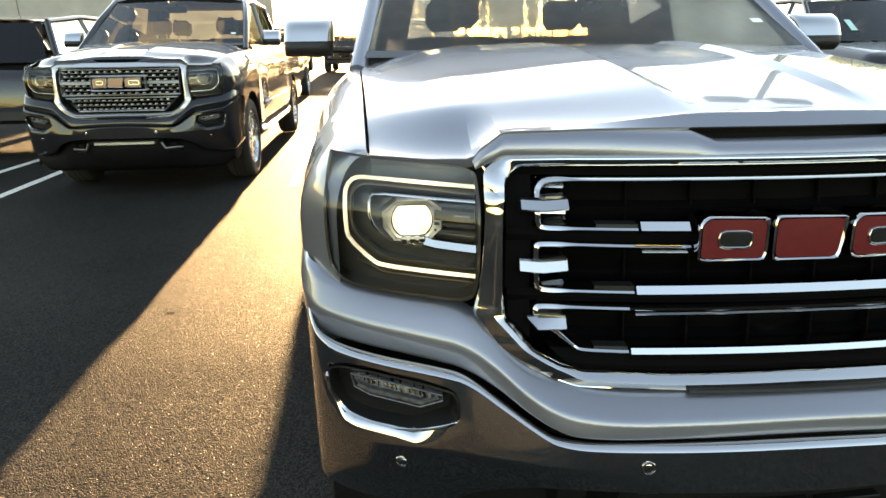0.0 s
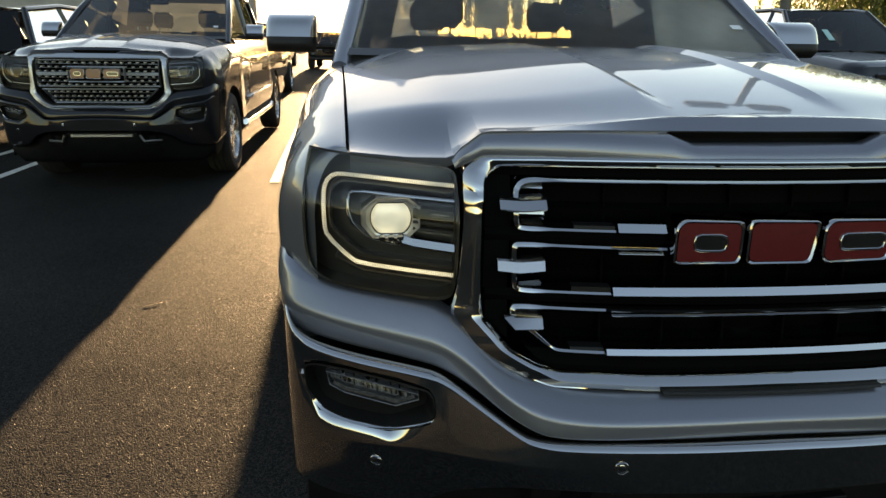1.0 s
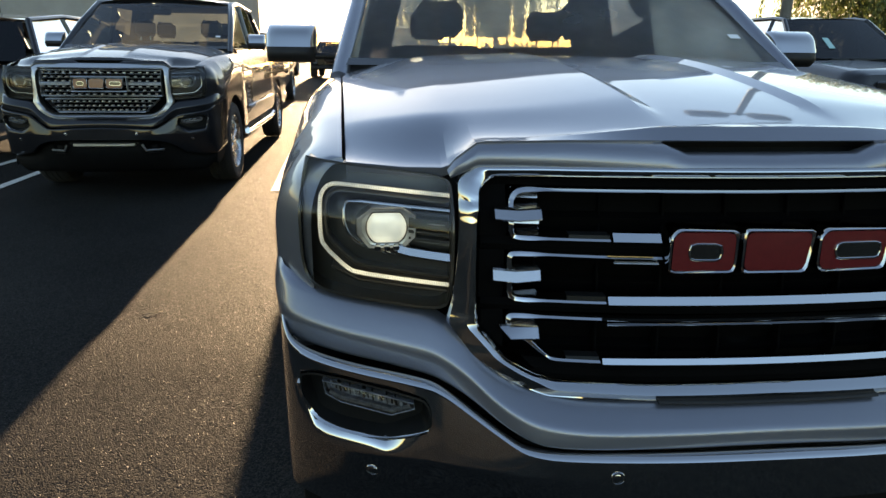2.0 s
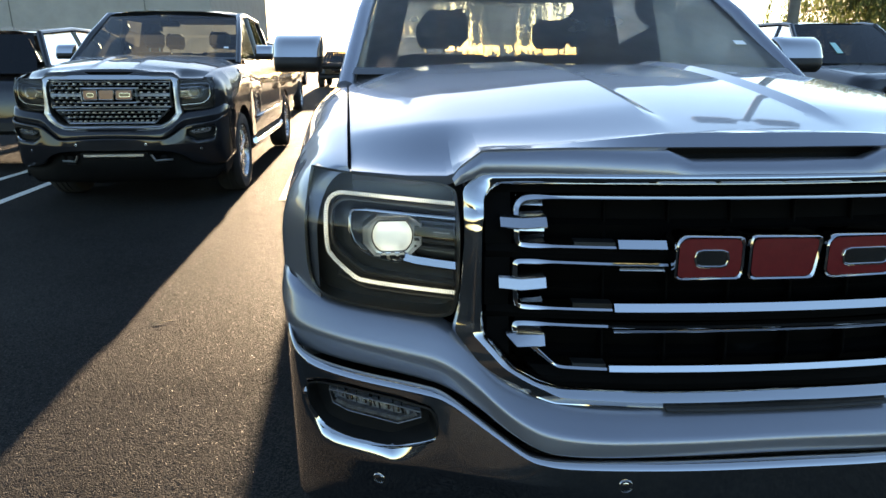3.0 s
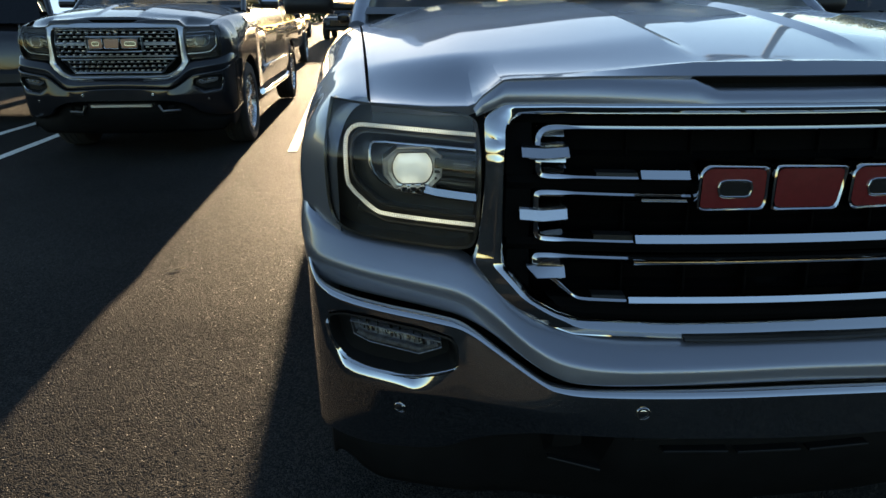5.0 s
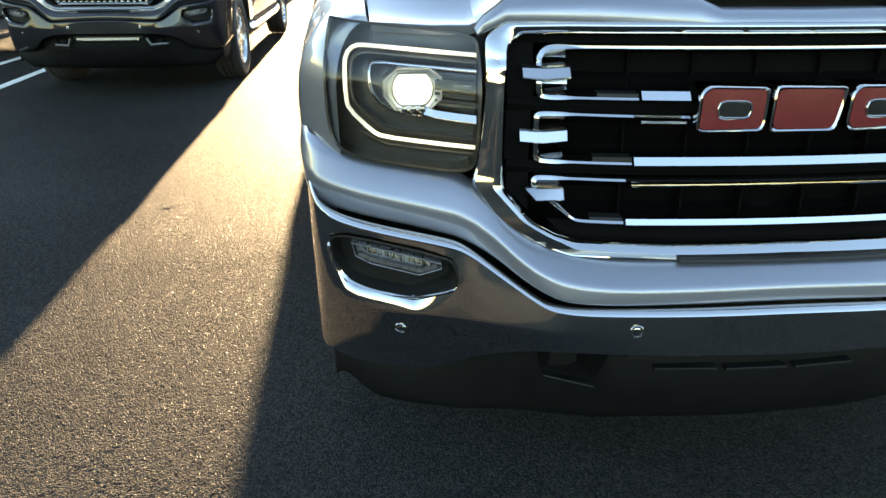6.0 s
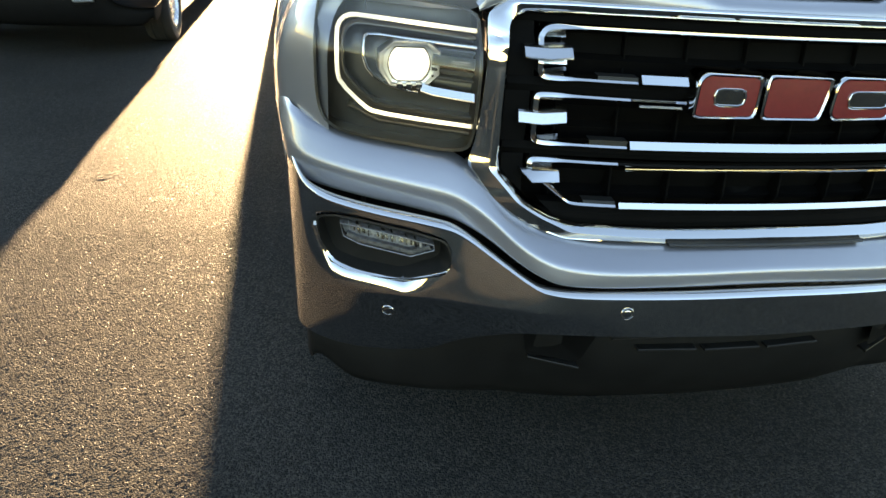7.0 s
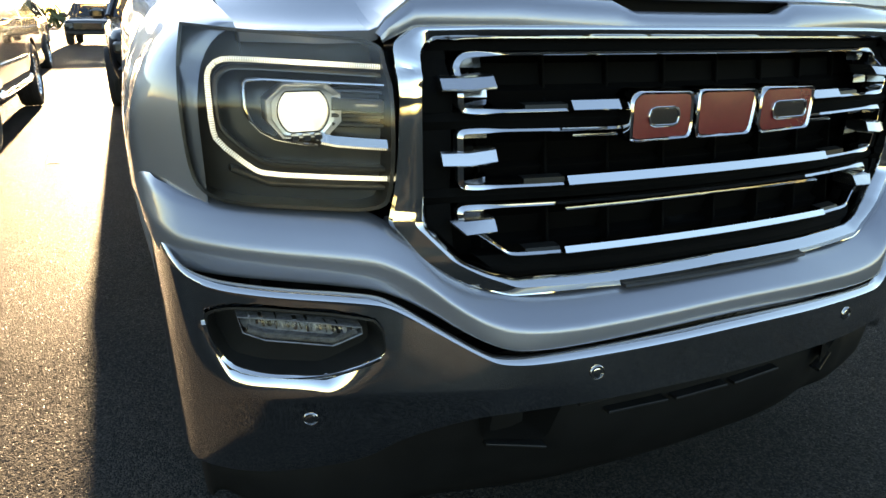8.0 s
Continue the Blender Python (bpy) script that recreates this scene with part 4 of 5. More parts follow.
def truck_body(t, paint, trim):
    glass = DIM_GLASS if trim else GLASS
    for s in (1, -1):
        # front wing
        rows = []
        n = 14
        for j in range(46):
            y = .146 + (1.72 - .146) * (j / 45) ** 1.6
            v = (y - .12) / 1.30
            xs_, zs_ = .8138 + .085 * min(1, v), hood_z((.812 + .085 * min(1, v)), min(y, 1.42))
            lo = .50 if y > 1.4 else .86
            for cy, r in ARCHES[:1]:
                if abs(y - cy) < r:
                    lo = max(.40 + math.sqrt(max(0, r * r - (y - cy) ** 2)), .50)
            if y < .51:
                lo = .862
            flare = .012 * (1 - smooth(.45, .75, abs(y - .98)))
            full = float(np.interp(y, (.146, .165, .18, .20, .22, .26, .30, .36, .45, .55), (.884, .903, .916, .931, .943, .964, .979, .989, .995, .997))) + flare
            row = []
            for q in range(n + 1):
                k = q / n
                tall = min(.13 + .14 * smooth(.20, .42, y) - .12 * smooth(.6, 1.1, y), zs_ - lo - .01)
                if k < .6:
                    a = k / .6 * math.pi / 2
                    x = xs_ + (full - xs_) * math.sin(a)
                    z = zs_ - tall * (1 - math.cos(a))
                else:
                    z = (zs_ - tall) + (lo - (zs_ - tall)) * (k - .6) / .4
                    x = full - .026 * (1 - smooth(.55, .86, z)) * (1 - smooth(.7, .9, y))
                yy = y
                if y < .52:
                    yy = y + .02 * smooth(.0, .3, k) - .014 * (1 - smooth(.0, .15, k))
                if x < .93 and y < .4:
                    # the wing's front edge lies just behind the lamp
                    yy = max(yy, front(x, min(z, 1.16), .010).y)
                row.append((x * s, yy, z))
            rows.append(row)
        sh = Shape().grid(rows)
        sh.grid([[(r[-1][0] - .05 * s, r[-1][1], r[-1][2]) for r in rows], [r[-1] for r in rows]])
        sh.done("front_wing", paint, t, "", 40)
        # wheel well
        half_arch(.98, .40, .49, .475, .70 * s, .985 * s).done("wheel_well", PLASTIC, t)
        half_arch(.98, .40, .02, .49, .70 * s, .70 * s).done("well_liner", PLASTIC, t)
        half_arch(4.65, .40, .49, .475, .70 * s, .985 * s).done("wheel_well", PLASTIC, t)
        belt = lambda y: 1.30
        d1 = side_panel(t, "front_door", paint, 1.73, 2.82, lambda y: .50, belt, s, body_x)
        d2 = side_panel(t, "rear_door", paint, 2.83, 3.88, lambda y: .50, belt, s, body_x)
        side_panel(t, "bed_side", paint, 3.90, 5.70, lambda y: .50, lambda y: 1.34, s, body_x, steps=40)
        side_panel(t, "rocker", PLASTIC, 1.50, 4.15, lambda y: .40, lambda y: .505, s, lambda y, z: .965)
        for d, y in ((d1, 2.70), (d2, 3.76)):
            Shape().tube([(1.0 * s, y - .17, 1.09), (1.022 * s, y - .15, 1.09), (1.022 * s, y, 1.09), (1.0 * s, y + .02, 1.09)], .014, 8).done("door_handle", CHROME if trim else paint, d, "chrome door handle" if trim else "")
        if trim:
            Shape().box(.995 * s if s > 0 else -1.012, 1.012 if s > 0 else -.995, 1.78, 3.86, .66, .70, .006).done("side_moulding", CHROME, t, "chrome side moulding")
        Shape().tube([(1.0 * s, 1.60, .44), (.985 * s, 1.72, .415), (.99 * s, 2.6, .41), (.99 * s, 3.7, .41), (1.0 * s, 3.86, .44)], .036, 12).done("step_bar", CHROME, t, "chrome tubular step bar")
        # pillars and side glass
        A0, A1, R1, C1, C0 = Vector((.905 * s, 1.47, 1.30)), Vector((.775 * s, 2.33, 1.79)), Vector((.755 * s, 2.85, 1.825)), Vector((.745 * s, 3.80, 1.79)), Vector((.885 * s, 3.98, 1.30))
        B0, B1 = Vector((.895 * s, 2.83, 1.30)), Vector((.765 * s, 2.83, 1.815))
        Shape().tube([A0 + Vector((0, -.05, -.04)), A0.lerp(A1, .5) + Vector((.006 * s, 0, .010)), A1, R1, C1, C1.lerp(C0, .3), C0], .036, 10).done("pillar", paint, t)
        Shape().tube([B0, B1], .034, 8).done("middle_pillar", GLOSS_BLACK, t)
        for nm, quad in (("side_window", (A0.lerp(A1, .08), A1, B1, B0)), ("side_window", (B0, B1, C1, C0))):
            a, b, c, d = quad
            Shape().grid([[a.lerp(b, k / 6) for k in range(7)], [a.lerp(b, k / 6).lerp(d.lerp(c, k / 6), .5) + Vector((.008 * s, 0, 0)) for k in range(7)], [d.lerp(c, k / 6) for k in range(7)]]).done(nm, glass if quad[0] != B0 else TINT, t, "side window glass")
        Shape().tube([(.915 * s, 1.62, 1.305), (.905 * s, 2.8, 1.307), (.895 * s, 3.95, 1.307)], .012, 8).done("belt_trim", CHROME if trim else PLASTIC, t)
        # door mirror: arm, shell, chrome cap
        mir = empty("door_mirror", "", "")
        mir.parent = t
        mir["label"] = "door mirror with a chrome cap"
        mc = Vector((1.135 * s, 1.86, 1.39))

        def shell(z0, z1, grow):
            rr = []
            for k in range(9):
                v = k / 8
                z = z0 + (z1 - z0) * v
                q = (z - 1.312) / .158
                hw = (.105 + grow) * (1 - .35 * max(0, q - .72) ** 1.2 - .10 * max(0, .25 - q))
                ty = .085 * math.sqrt(max(.05, 1 - (2 * min(1, max(0, q)) - 1) ** 4))
                ring = []
                for i in range(20):
                    a = 2 * math.pi * i / 20
                    cx_, sy_ = math.cos(a), math.sin(a)
                    e = lambda c: math.copysign(abs(c) ** .6, c)
                    ring.append((mc.x + hw * e(cx_), mc.y + max(-.02, q - .25) * .075 + (ty + grow) * e(sy_) * (1 if sy_ < 0 else .35), z))
                rr.append(ring)
            sh_ = Shape().grid(rr, closed_u=True)
            return sh_.fan(rr[0][::-1]).fan(rr[-1])
        shell(1.375, 1.468, .003).done("chrome_cap", CHROME, mir, "chrome mirror cap", 50)
        shell(1.312, 1.376, 0).done("mirror_shell", PLASTIC, mir, "black mirror shell", 50)
        Shape().box(*sorted((.93 * s, 1.06 * s)), 1.83, 1.90, 1.325, 1.352, .01).done("mirror_arm", PLASTIC, mir)
        Shape().box(*sorted((1.05 * s, 1.22 * s)), 1.888, 1.894, 1.33, 1.455, .002).done("mirror_glass", CHROME, mir)
    # windscreen and cowl
    def ws(u, v, out=0.0):
        x = u * (.885 - .125 * v)
        bow = .10 * (1 - u * u)
        return Vector((x, 1.47 + .86 * v - bow * (1 - .3 * v) - out * .5, 1.318 + .485 * v + .012 * (1 - u * u) * v + out))
    us, vs = [k / 14 for k in range(-14, 15)], [k / 12 for k in range(13)]
    Shape().grid([[ws(u, v) for u in us] for v in vs]).done("windscreen", glass, t, "clear laminated windscreen")
    Shape().grid([[ws(u, v, .004) for u in us] for v in (-.02, .03)]).done("windscreen_band", GLOSS_BLACK, t)
    Shape().grid([[ws(u, v, .003) for u in us] for v in (.97, 1.03)]).done("windscreen_header", GLOSS_BLACK, t)
    Shape().grid([[(u * .90, 1.38 + .07 * u * u, 1.285 + .012 * (1 - u * u)) for u in us], [(u * .90, 1.44 - .09 * (1 - u * u) + .03, 1.300 + .012 * (1 - u * u)) for u in us], [(u * .89, 1.50 - .10 * (1 - u * u), 1.318) for u in us]]).done("cowl", PLASTIC, t, "black cowl below the windscreen")
    for u, v, a, b in ((.865, .235, .030, .017),):
        rows = [[ws(u + du * a, v + dv * b, .005) for du in (-1, 0, 1)] for dv in (-1, 1)]
        Shape().grid(rows).done("window_sticker", PAPER, t, "small white sticker on the windscreen")
    for x0, x1 in ((-.62, .02), (.08, .72)):
        Shape().tube([ws(x0 / .885, -.035, .006), ws((x0 + x1) / 2 / .885, -.03, .008), ws(x1 / .885, -.025, .006)], .006, 6).done("wiper", PLASTIC, t, "black wiper arm")
    # roof
    rows = []
    for k in range(15):
        y = 2.30 + (3.85 - 2.30) * k / 14
        zc = 1.815 + .08 * math.sin(math.pi * (.12 + .80 * k / 14))
        rows.append([(u * .765, y - .04 * (1 - u * u) * (1 - k / 14), zc - .055 * u ** 4) for u in us])
    rows.append([(u * .765, 3.87, 1.775) for u in us])
    Shape().grid(rows).done("roof", paint, t, "", 40)
    Shape().grid([[(u * .74, y, 1.765) for u in (-1, 0, 1)] for y in (2.32, 3.84)]).done("headliner", DASH, t)
    Shape().tube([(.30, 3.70, 1.86), (.30, 3.76, 1.90), (.30, 3.80, 1.905)], .02, 8).done("roof_aerial", GLOSS_BLACK, t)
    # cab back wall, rear window, bed
    Shape().grid([[(u * .885, 3.99, 1.30 - .85 * v) for u in us] for v in (0, 1)]).done("cab_back", paint, t)
    bw = Shape()
    for u0, u1 in ((-1, -.80), (.80, 1)):
        bw.grid([[(u * (.885 - .14 * v), 3.98 - .15 * v, 1.30 + .49 * v) for u in (u0, u1)] for v in (0, .5, 1)])
    bw.grid([[(u * (.885 - .14 * v), 3.98 - .15 * v, 1.30 + .49 * v) for u in us] for v in (0, .18)])
    bw.done("back_frame", paint, t)
    Shape().grid([[(u * .80 * (.885 - .14 * v), 3.978 - .15 * v, 1.30 + .49 * v) for u in us] for v in (.18, .6, 1)]).done("rear_window", glass, t, "rear window glass")
    Shape().box(-.95, .95, 3.92, 5.66, .78, .82, .004).done("bed_floor", PLASTIC, t)
    Shape().box(-.97, .97, 5.66, 5.72, .62, 1.34, .015).done("tailgate", paint, t)
    Shape().box(-.98, .98, 5.70, 5.86, .50, .64, .03).done("rear_bumper", CHROME, t)
    Shape().box(-.70, .70, .35, 5.6, .36, .50, .04).done("chassis", PLASTIC, t)
    Shape().box(-.735, .735, 1.30, 5.45, .24, .42, .05).done("underbody", PLASTIC, t)
    Shape().box(-.80, .80, .25, 1.35, .50, .95, .05).done("engine_bay", PLASTIC, t)
    Shape().box(-.90, .90, 1.55, 4.0, .48, .60, .03).done("cab_floor", DASH, t)
    # inside: dashboard, wheel, seats
    rows = []
    for y, z in ((1.52, 1.25), (1.62, 1.285), (1.80, 1.295), (2.02, 1.28), (2.10, 1.24), (2.12, 1.0)):
        rows.append([(u * .87, y, z + .015 * (1 if abs(u + .45) < .22 else 0)) for u in us])
    Shape().grid(rows).done("dashboard", DASH, t, "dark vinyl dashboard")
    ring = [Vector((.40 + .185 * math.cos(a), 2.25 + .10 * math.sin(a) * .6, 1.17 + .185 * math.sin(a) * .92)) for a in (2 * math.pi * k / 32 for k in range(32))]
    Shape().tube(ring, .016, 8, closed=True).tube([(.40, 2.10, 1.10), (.40, 2.25, 1.17)], .035, 8).box(.25, .55, 2.235, 2.265, 1.15, 1.19, .01).done("steering_wheel", DASH, t)
    for cx, cy, wd in ((-.42, 2.62, .27), (.42, 2.62, .27), (-.42, 3.55, .30), (.42, 3.55, .30)):
        seat = empty("seat", "", "")
        seat.parent = t
        m = Matrix.Translation((cx, cy, .78)) @ Matrix.Rotation(radians(-14), 4, "X")
        Shape().box(-wd, wd, -.07, .07, 0, .62, .06, m).done("seat_back", SEAT, seat, "dark leather seat back")
        Shape().box(-wd, wd, -.48, .06, -.14, .02, .06, Matrix.Translation((cx, cy, .80))).done("seat_cushion", SEAT, seat)
        hm = Matrix.Translation((cx, cy + .16, 1.44)) @ Matrix.Rotation(radians(-10), 4, "X")
        Shape().box(-.135, .135, -.05, .05, 0, .20, .045, hm).done("headrest", SEAT, seat, "padded headrest")
        Shape().tube([(cx - .06, cy + .15, 1.38), (cx - .06, cy + .16, 1.47)], .007, 6).tube([(cx + .06, cy + .15, 1.38), (cx + .06, cy + .16, 1.47)], .007, 6).done("headrest_post", CHROME, seat)
    rm = Shape().box(-.12, .12, 2.10, 2.13, 1.665, 1.725, .012).tube([(0, 2.12, 1.72), (0, 2.18, 1.77)], .01, 6)
    rm.done("rear_view_mirror", GLOSS_BLACK, t)
    for s in (1, -1):
        for y in (.98, 4.65):
            wheel(t, .86 * s, y, s)


def pickup(label, paint, lit, silver):
    t = empty("pickup_truck", label, "pickup truck")
    truck_front(t, paint, silver)
    headlamps(t, lit)
    if silver:
        bar_grille(t)
        badge(t, 1.0, 1.0210, RED, "red and chrome maker's badge")
    else:
        mesh_grille(t)
        strip([(-.27, .508), (.27, .508)], .012, .030, .10, "skid_strip", SATIN_SILVER, t, "bright strip in the air dam", fn=front_b)
        for s in (1, -1):
            strip([(.33 * s, .51), (.36 * s, .455), (.50 * s, .455)], .008, .030, .10, "skid_corner", SATIN_SILVER, t, fn=front_b)
        strip([(x, 1.166 - .03 * smooth(.53, .60, abs(x))) for x in np.linspace(-.60, .60, 41)], .017, -.014, .03, "grille_top_bar", SATIN_SILVER, t, "satin silver bar above the grille", tilt=.006)
        badge(t, 1.02, 1.021, GOLD_RED, "red and chrome maker's badge")
    truck_body(t, paint, not silver)
    return t


# ---- ground ----
def ground_sheet():
    """One sheet to the horizon; where the camera stands close it is fine enough to show the stones of the asphalt."""
    step = .0036

    def stretch(start, stop, first, grow):
        out, d = [start], first
        while out[-1] < stop:
            d *= grow
            out.append(out[-1] + d)
        return out

    near_x = np.concatenate([[-2.45 - (q + 2.45) for q in stretch(-2.45, -1.2, step, 1.02)][:0:-1], np.arange(-2.45, -.55, step), stretch(-.55, 1.4, step, 1.012)])
    near_y = np.concatenate([[-.80 - (q + .80) for q in stretch(-.80, 3.0, step, 1.03)][:0:-1], np.arange(-.80, 1.5, step), stretch(1.5, 9.0, step, 1.012)])
    xs = np.concatenate([[-900, -250, -80, -30, -10, -5], near_x, [4, 10, 30, 80, 250, 900]])
    ys = np.concatenate([[-900, -250, -80, -30, -14, -8], near_y, [14, 30, 80, 200, 450, 900]])
    rng = np.random.default_rng(5)
    n = rng.random((len(ys), len(xs))) ** 2.6
    soft = (n + np.roll(n, 1, 0) + np.roll(n, 1, 1) + np.roll(n, (1, 1), (0, 1))) / 4
    wide = rng.random((len(ys) // 12 + 2, len(xs) // 12 + 2))
    wide = np.kron(wide, np.ones((12, 12)))[:len(ys), :len(xs)]
    for _ in range(3):
        wide = (wide + np.roll(wide, 5, 0) + np.roll(wide, 5, 1) + np.roll(wide, -5, 0) + np.roll(wide, -5, 1)) / 5
    z = .0017 * (.75 * n + .25 * soft) + .0005 * (wide - .5) - .0006
    ex = np.clip(np.minimum(np.arange(len(xs)) - 6, len(xs) - 7 - np.arange(len(xs))) / 60, 0, 1)
    ey = np.clip((np.arange(len(ys)) - 6) / 40, 0, 1) * np.clip((8.5 - ys) / 6.5, 0, 1)
    z = z * ey[:, None] * ex[None, :]
    gx, gy = np.meshgrid(xs + 0.0, ys + 0.0)
    jit = (rng.random(gx.shape) - .5) * step * .6 * (z != 0)
    co = np.stack([gx + jit, gy + (rng.random(gx.shape) - .5) * step * .6 * (z != 0), z], -1).reshape(-1, 3)
    i, j = np.meshgrid(np.arange(len(xs) - 1), np.arange(len(ys) - 1))
    a = (j * len(xs) + i).reshape(-1)
    quads = np.stack([a, a + 1, a + 1 + len(xs), a + len(xs)], -1).astype(np.int32)
    me = bpy.data.meshes.new("ground")
    me.vertices.add(len(co))
    me.vertices.foreach_set("co", co.astype(np.float32).reshape(-1))
    me.loops.add(quads.size)
    me.loops.foreach_set("vertex_index", quads.reshape(-1))
    me.polygons.add(len(quads))
    me.polygons.foreach_set("loop_start", np.arange(0, quads.size, 4, dtype=np.int32))
    me.polygons.foreach_set("loop_total", np.full(len(quads), 4, dtype=np.int32))
    me.update(calc_edges=True)
    me.materials.append(ASPHALT)
    return tagged(new("ground", me), "dark weathered asphalt of a parking lot", "ground", kind="structure")


ground_sheet()


def paint_line(x0, y0, x1, y1, w=.10):
    d = Vector((x1 - x0, y1 - y0)).normalized()
    n = Vector((-d.y, d.x)) * w / 2
    k = max(2, int(math.hypot(x1 - x0, y1 - y0) / .15))
    rng = random.Random(int(x0 * 50) + 7)
    rows = []
    for i in range(k + 1):
        p = Vector((x0, y0)).lerp(Vector((x1, y1)), i / k)
        j = 1 + rng.uniform(-.06, .06)
        rows.append([(p.x - n.x * j, p.y - n.y * j, .001), (p.x - n.x * j * .96, p.y - n.y * j * .96, .004), (p.x + n.x * j * .96, p.y + n.y * j * .96, .004), (p.x + n.x * j, p.y + n.y * j, .001)])
    return tagged(Shape().grid(rows).done("road_marking", LINE), "worn white parking line on asphalt", "road marking", "parking lines", "structure")


paint_line(-4.62, 4.9, -4.75, 10.5)
paint_line(-1.85, 5.3, -2.25, 11.2)
paint_line(-5.38, 6.2, -5.25, 10.5)
paint_line(-7.9, 6.2, -8.0, 10.5)

# ---- pickups ----
pickup("silver pickup with chrome bar grille and lit headlamps", SILVER, True, True)
black_truck = pickup("black pickup with a chrome mesh grille parked beside", BLACK_PAINT, False, False)
black_truck.matrix_basis = pose(-3.255, 4.95, 0, 0, 0, 2.0) @ Matrix.Diagonal((.965, 1, 1.035, 1))


# ---- dark sport utility vehicles ----
def suv(label):
    t = empty("dark_suv", label, "suv")
    paint = BLACK_PAINT
    # body below the windows: cross sections along the length
    secs = ((0, .55, .80, .74), (.06, .48, .98, .84), (.25, .42, 1.04, .92), (1.30, .40, 1.14, .96), (1.50, .40, 1.17, .97), (3.2, .40, 1.18, .97), (4.55, .42, 1.18, .95), (4.85, .48, 1.10, .92), (4.95, .55, .95, .86))
    rows = []
    for k in range(61):
        y = 4.95 * k / 60
        lo, hi, w = (float(np.interp(y, [q[0] for q in secs], [q[j] for q in secs])) for j in (1, 2, 3))
        half = [(.0, hi + .02), (w * .70, hi + .005), (w * .90, hi - .03), (w * .975, hi - .12), (w, hi - .30), (w * .985, lo + .15), (w * .93, lo), (0, lo)]
        for cy in (.95, 3.95):
            if abs(y - cy) < .42:
                a = .36 + math.sqrt(.42 ** 2 - (y - cy) ** 2)
                half = [(x, max(z, a) if x > .5 and z < .8 else z) for x, z in half]
        full = [(-x, y, z) for x, z in half[::-1]][:-1] + [(x, y, z) for x, z in half]
        rows.append([Vector(p) for p in full])
    Shape().grid(rows).fan(rows[0]).fan(rows[-1]).done("body", paint, t, "", 45)
    # greenhouse
    prof = ((1.35, 1.17), (2.20, 1.715), (2.6, 1.755), (3.6, 1.76), (4.45, 1.68), (4.85, 1.16))
    roof = [[(u * .68, y, z + .02 - .03 * u ** 4) for u in (-1, -.6, 0, .6, 1)] for y, z in prof[1:5]]
    Shape().grid(roof).done("roof", paint, t)
    def gh(i, u):
        y, z = prof[i]
        return Vector((u * (.86 if i in (0, 5) else .67), y, z))
    Shape().grid([[gh(0, u).lerp(gh(1, u), v) - Vector((0, .05 * (1 - u * u), 0)) for u in (-.96, -.5, 0, .5, .96)] for v in (0, .5, 1)]).done("windscreen", MIDTINT, t)
    Shape().grid([[gh(5, u).lerp(gh(4, u), v) for u in (-.92, -.5, 0, .5, .92)] for v in (.05, .5, .95)]).done("rear_window", TINT, t, "dark privacy glass")
    for s in (1, -1):
        low = [Vector((.885 * s, y, 1.17)) for y in (1.40, 2.45, 3.50, 4.75)]
        top = [Vector((.675 * s, y, z)) for y, z in ((2.20, 1.70), (2.50, 1.735), (3.55, 1.745), (4.42, 1.67))]
        for i in range(3):
            Shape().grid([[low[i].lerp(low[i + 1], .03), low[i].lerp(low[i + 1], .97)], [top[i].lerp(top[i + 1], .03), top[i].lerp(top[i + 1], .97)]]).done("side_window", TINT, t)
        for i in range(4):
            Shape().tube([low[i], top[i]], .04 if i in (0, 3) else .03, 8).done("pillar", paint, t)
        Shape().tube([top[0], top[1], top[2], top[3]], .035, 8).done("roof_rail", paint, t)
        Shape().tube([low[0], low[1], low[2], low[3]], .012, 6).done("belt_trim", CHROME, t)
        Shape().box(*sorted((.93 * s, 1.12 * s)), 1.62, 1.74, 1.14, 1.28, .035).done("door_mirror", paint, t)
        Shape().box(*sorted((.55 * s, .86 * s)), -.005, .20, .74, .88, .03).done("headlamp", HOUSING, t)
        Shape().box(*sorted((.72 * s, .90 * s)), 4.86, 4.965, .78, 1.12, .03).done("tail_lamp", RED, t)
        for y in (.95, 3.95):
            wheel(t, .86 * s, y, s, .40)
            half_arch(y, .38, .43, .42, .62 * s, .95 * s).done("wheel_well", PLASTIC, t)
            half_arch(y, .38, .02, .43, .62 * s, .62 * s).done("well_liner", PLASTIC, t)
    Shape().box(-.55, .55, -.03, .06, .62, .92, .02).done("grille", GLOSS_BLACK, t)
    Shape().box(-.84, .84, -.04, .16, .42, .60, .05).done("bumper", PLASTIC, t)
    Shape().box(-.86, .86, 4.84, 5.02, .46, .66, .05).done("rear_bumper", PLASTIC, t)
    Shape().box(-.82, .82, 1.5, 2.0, .9, 1.17, .05).done("dashboard", DASH, t)
    for cx in (-.40, .40):
        for cy in (2.7, 3.6):
            Shape().box(cx - .25, cx + .25, cy - .06, cy + .08, .7, 1.32, .05).box(cx - .13, cx + .13, cy, cy + .09, 1.34, 1.52, .04).done("seat", SEAT, t)
    return t


suv_a = suv("dark suv with a teal sticker on its windscreen")
suv_a.matrix_basis = pose(6.5, 7.3, 0, 0, 0, -2) @ Matrix.Diagonal((1.05, 1.05, 1.12, 1))
suv_b = suv("dark suv seen from behind with privacy glass")
suv_b.matrix_basis = pose(-5.85, 12.2, 0, 0, 0, 180)
suv_c = suv("dark suv parked in the row behind")
suv_c.matrix_basis = pose(-4.1, 13.2, 0, 0, 0, 2)
# added, mostly hidden by the pickup: its long shadow darkens the asphalt ahead
suv_d = suv("dark suv added behind the silver pickup to shade the asphalt")
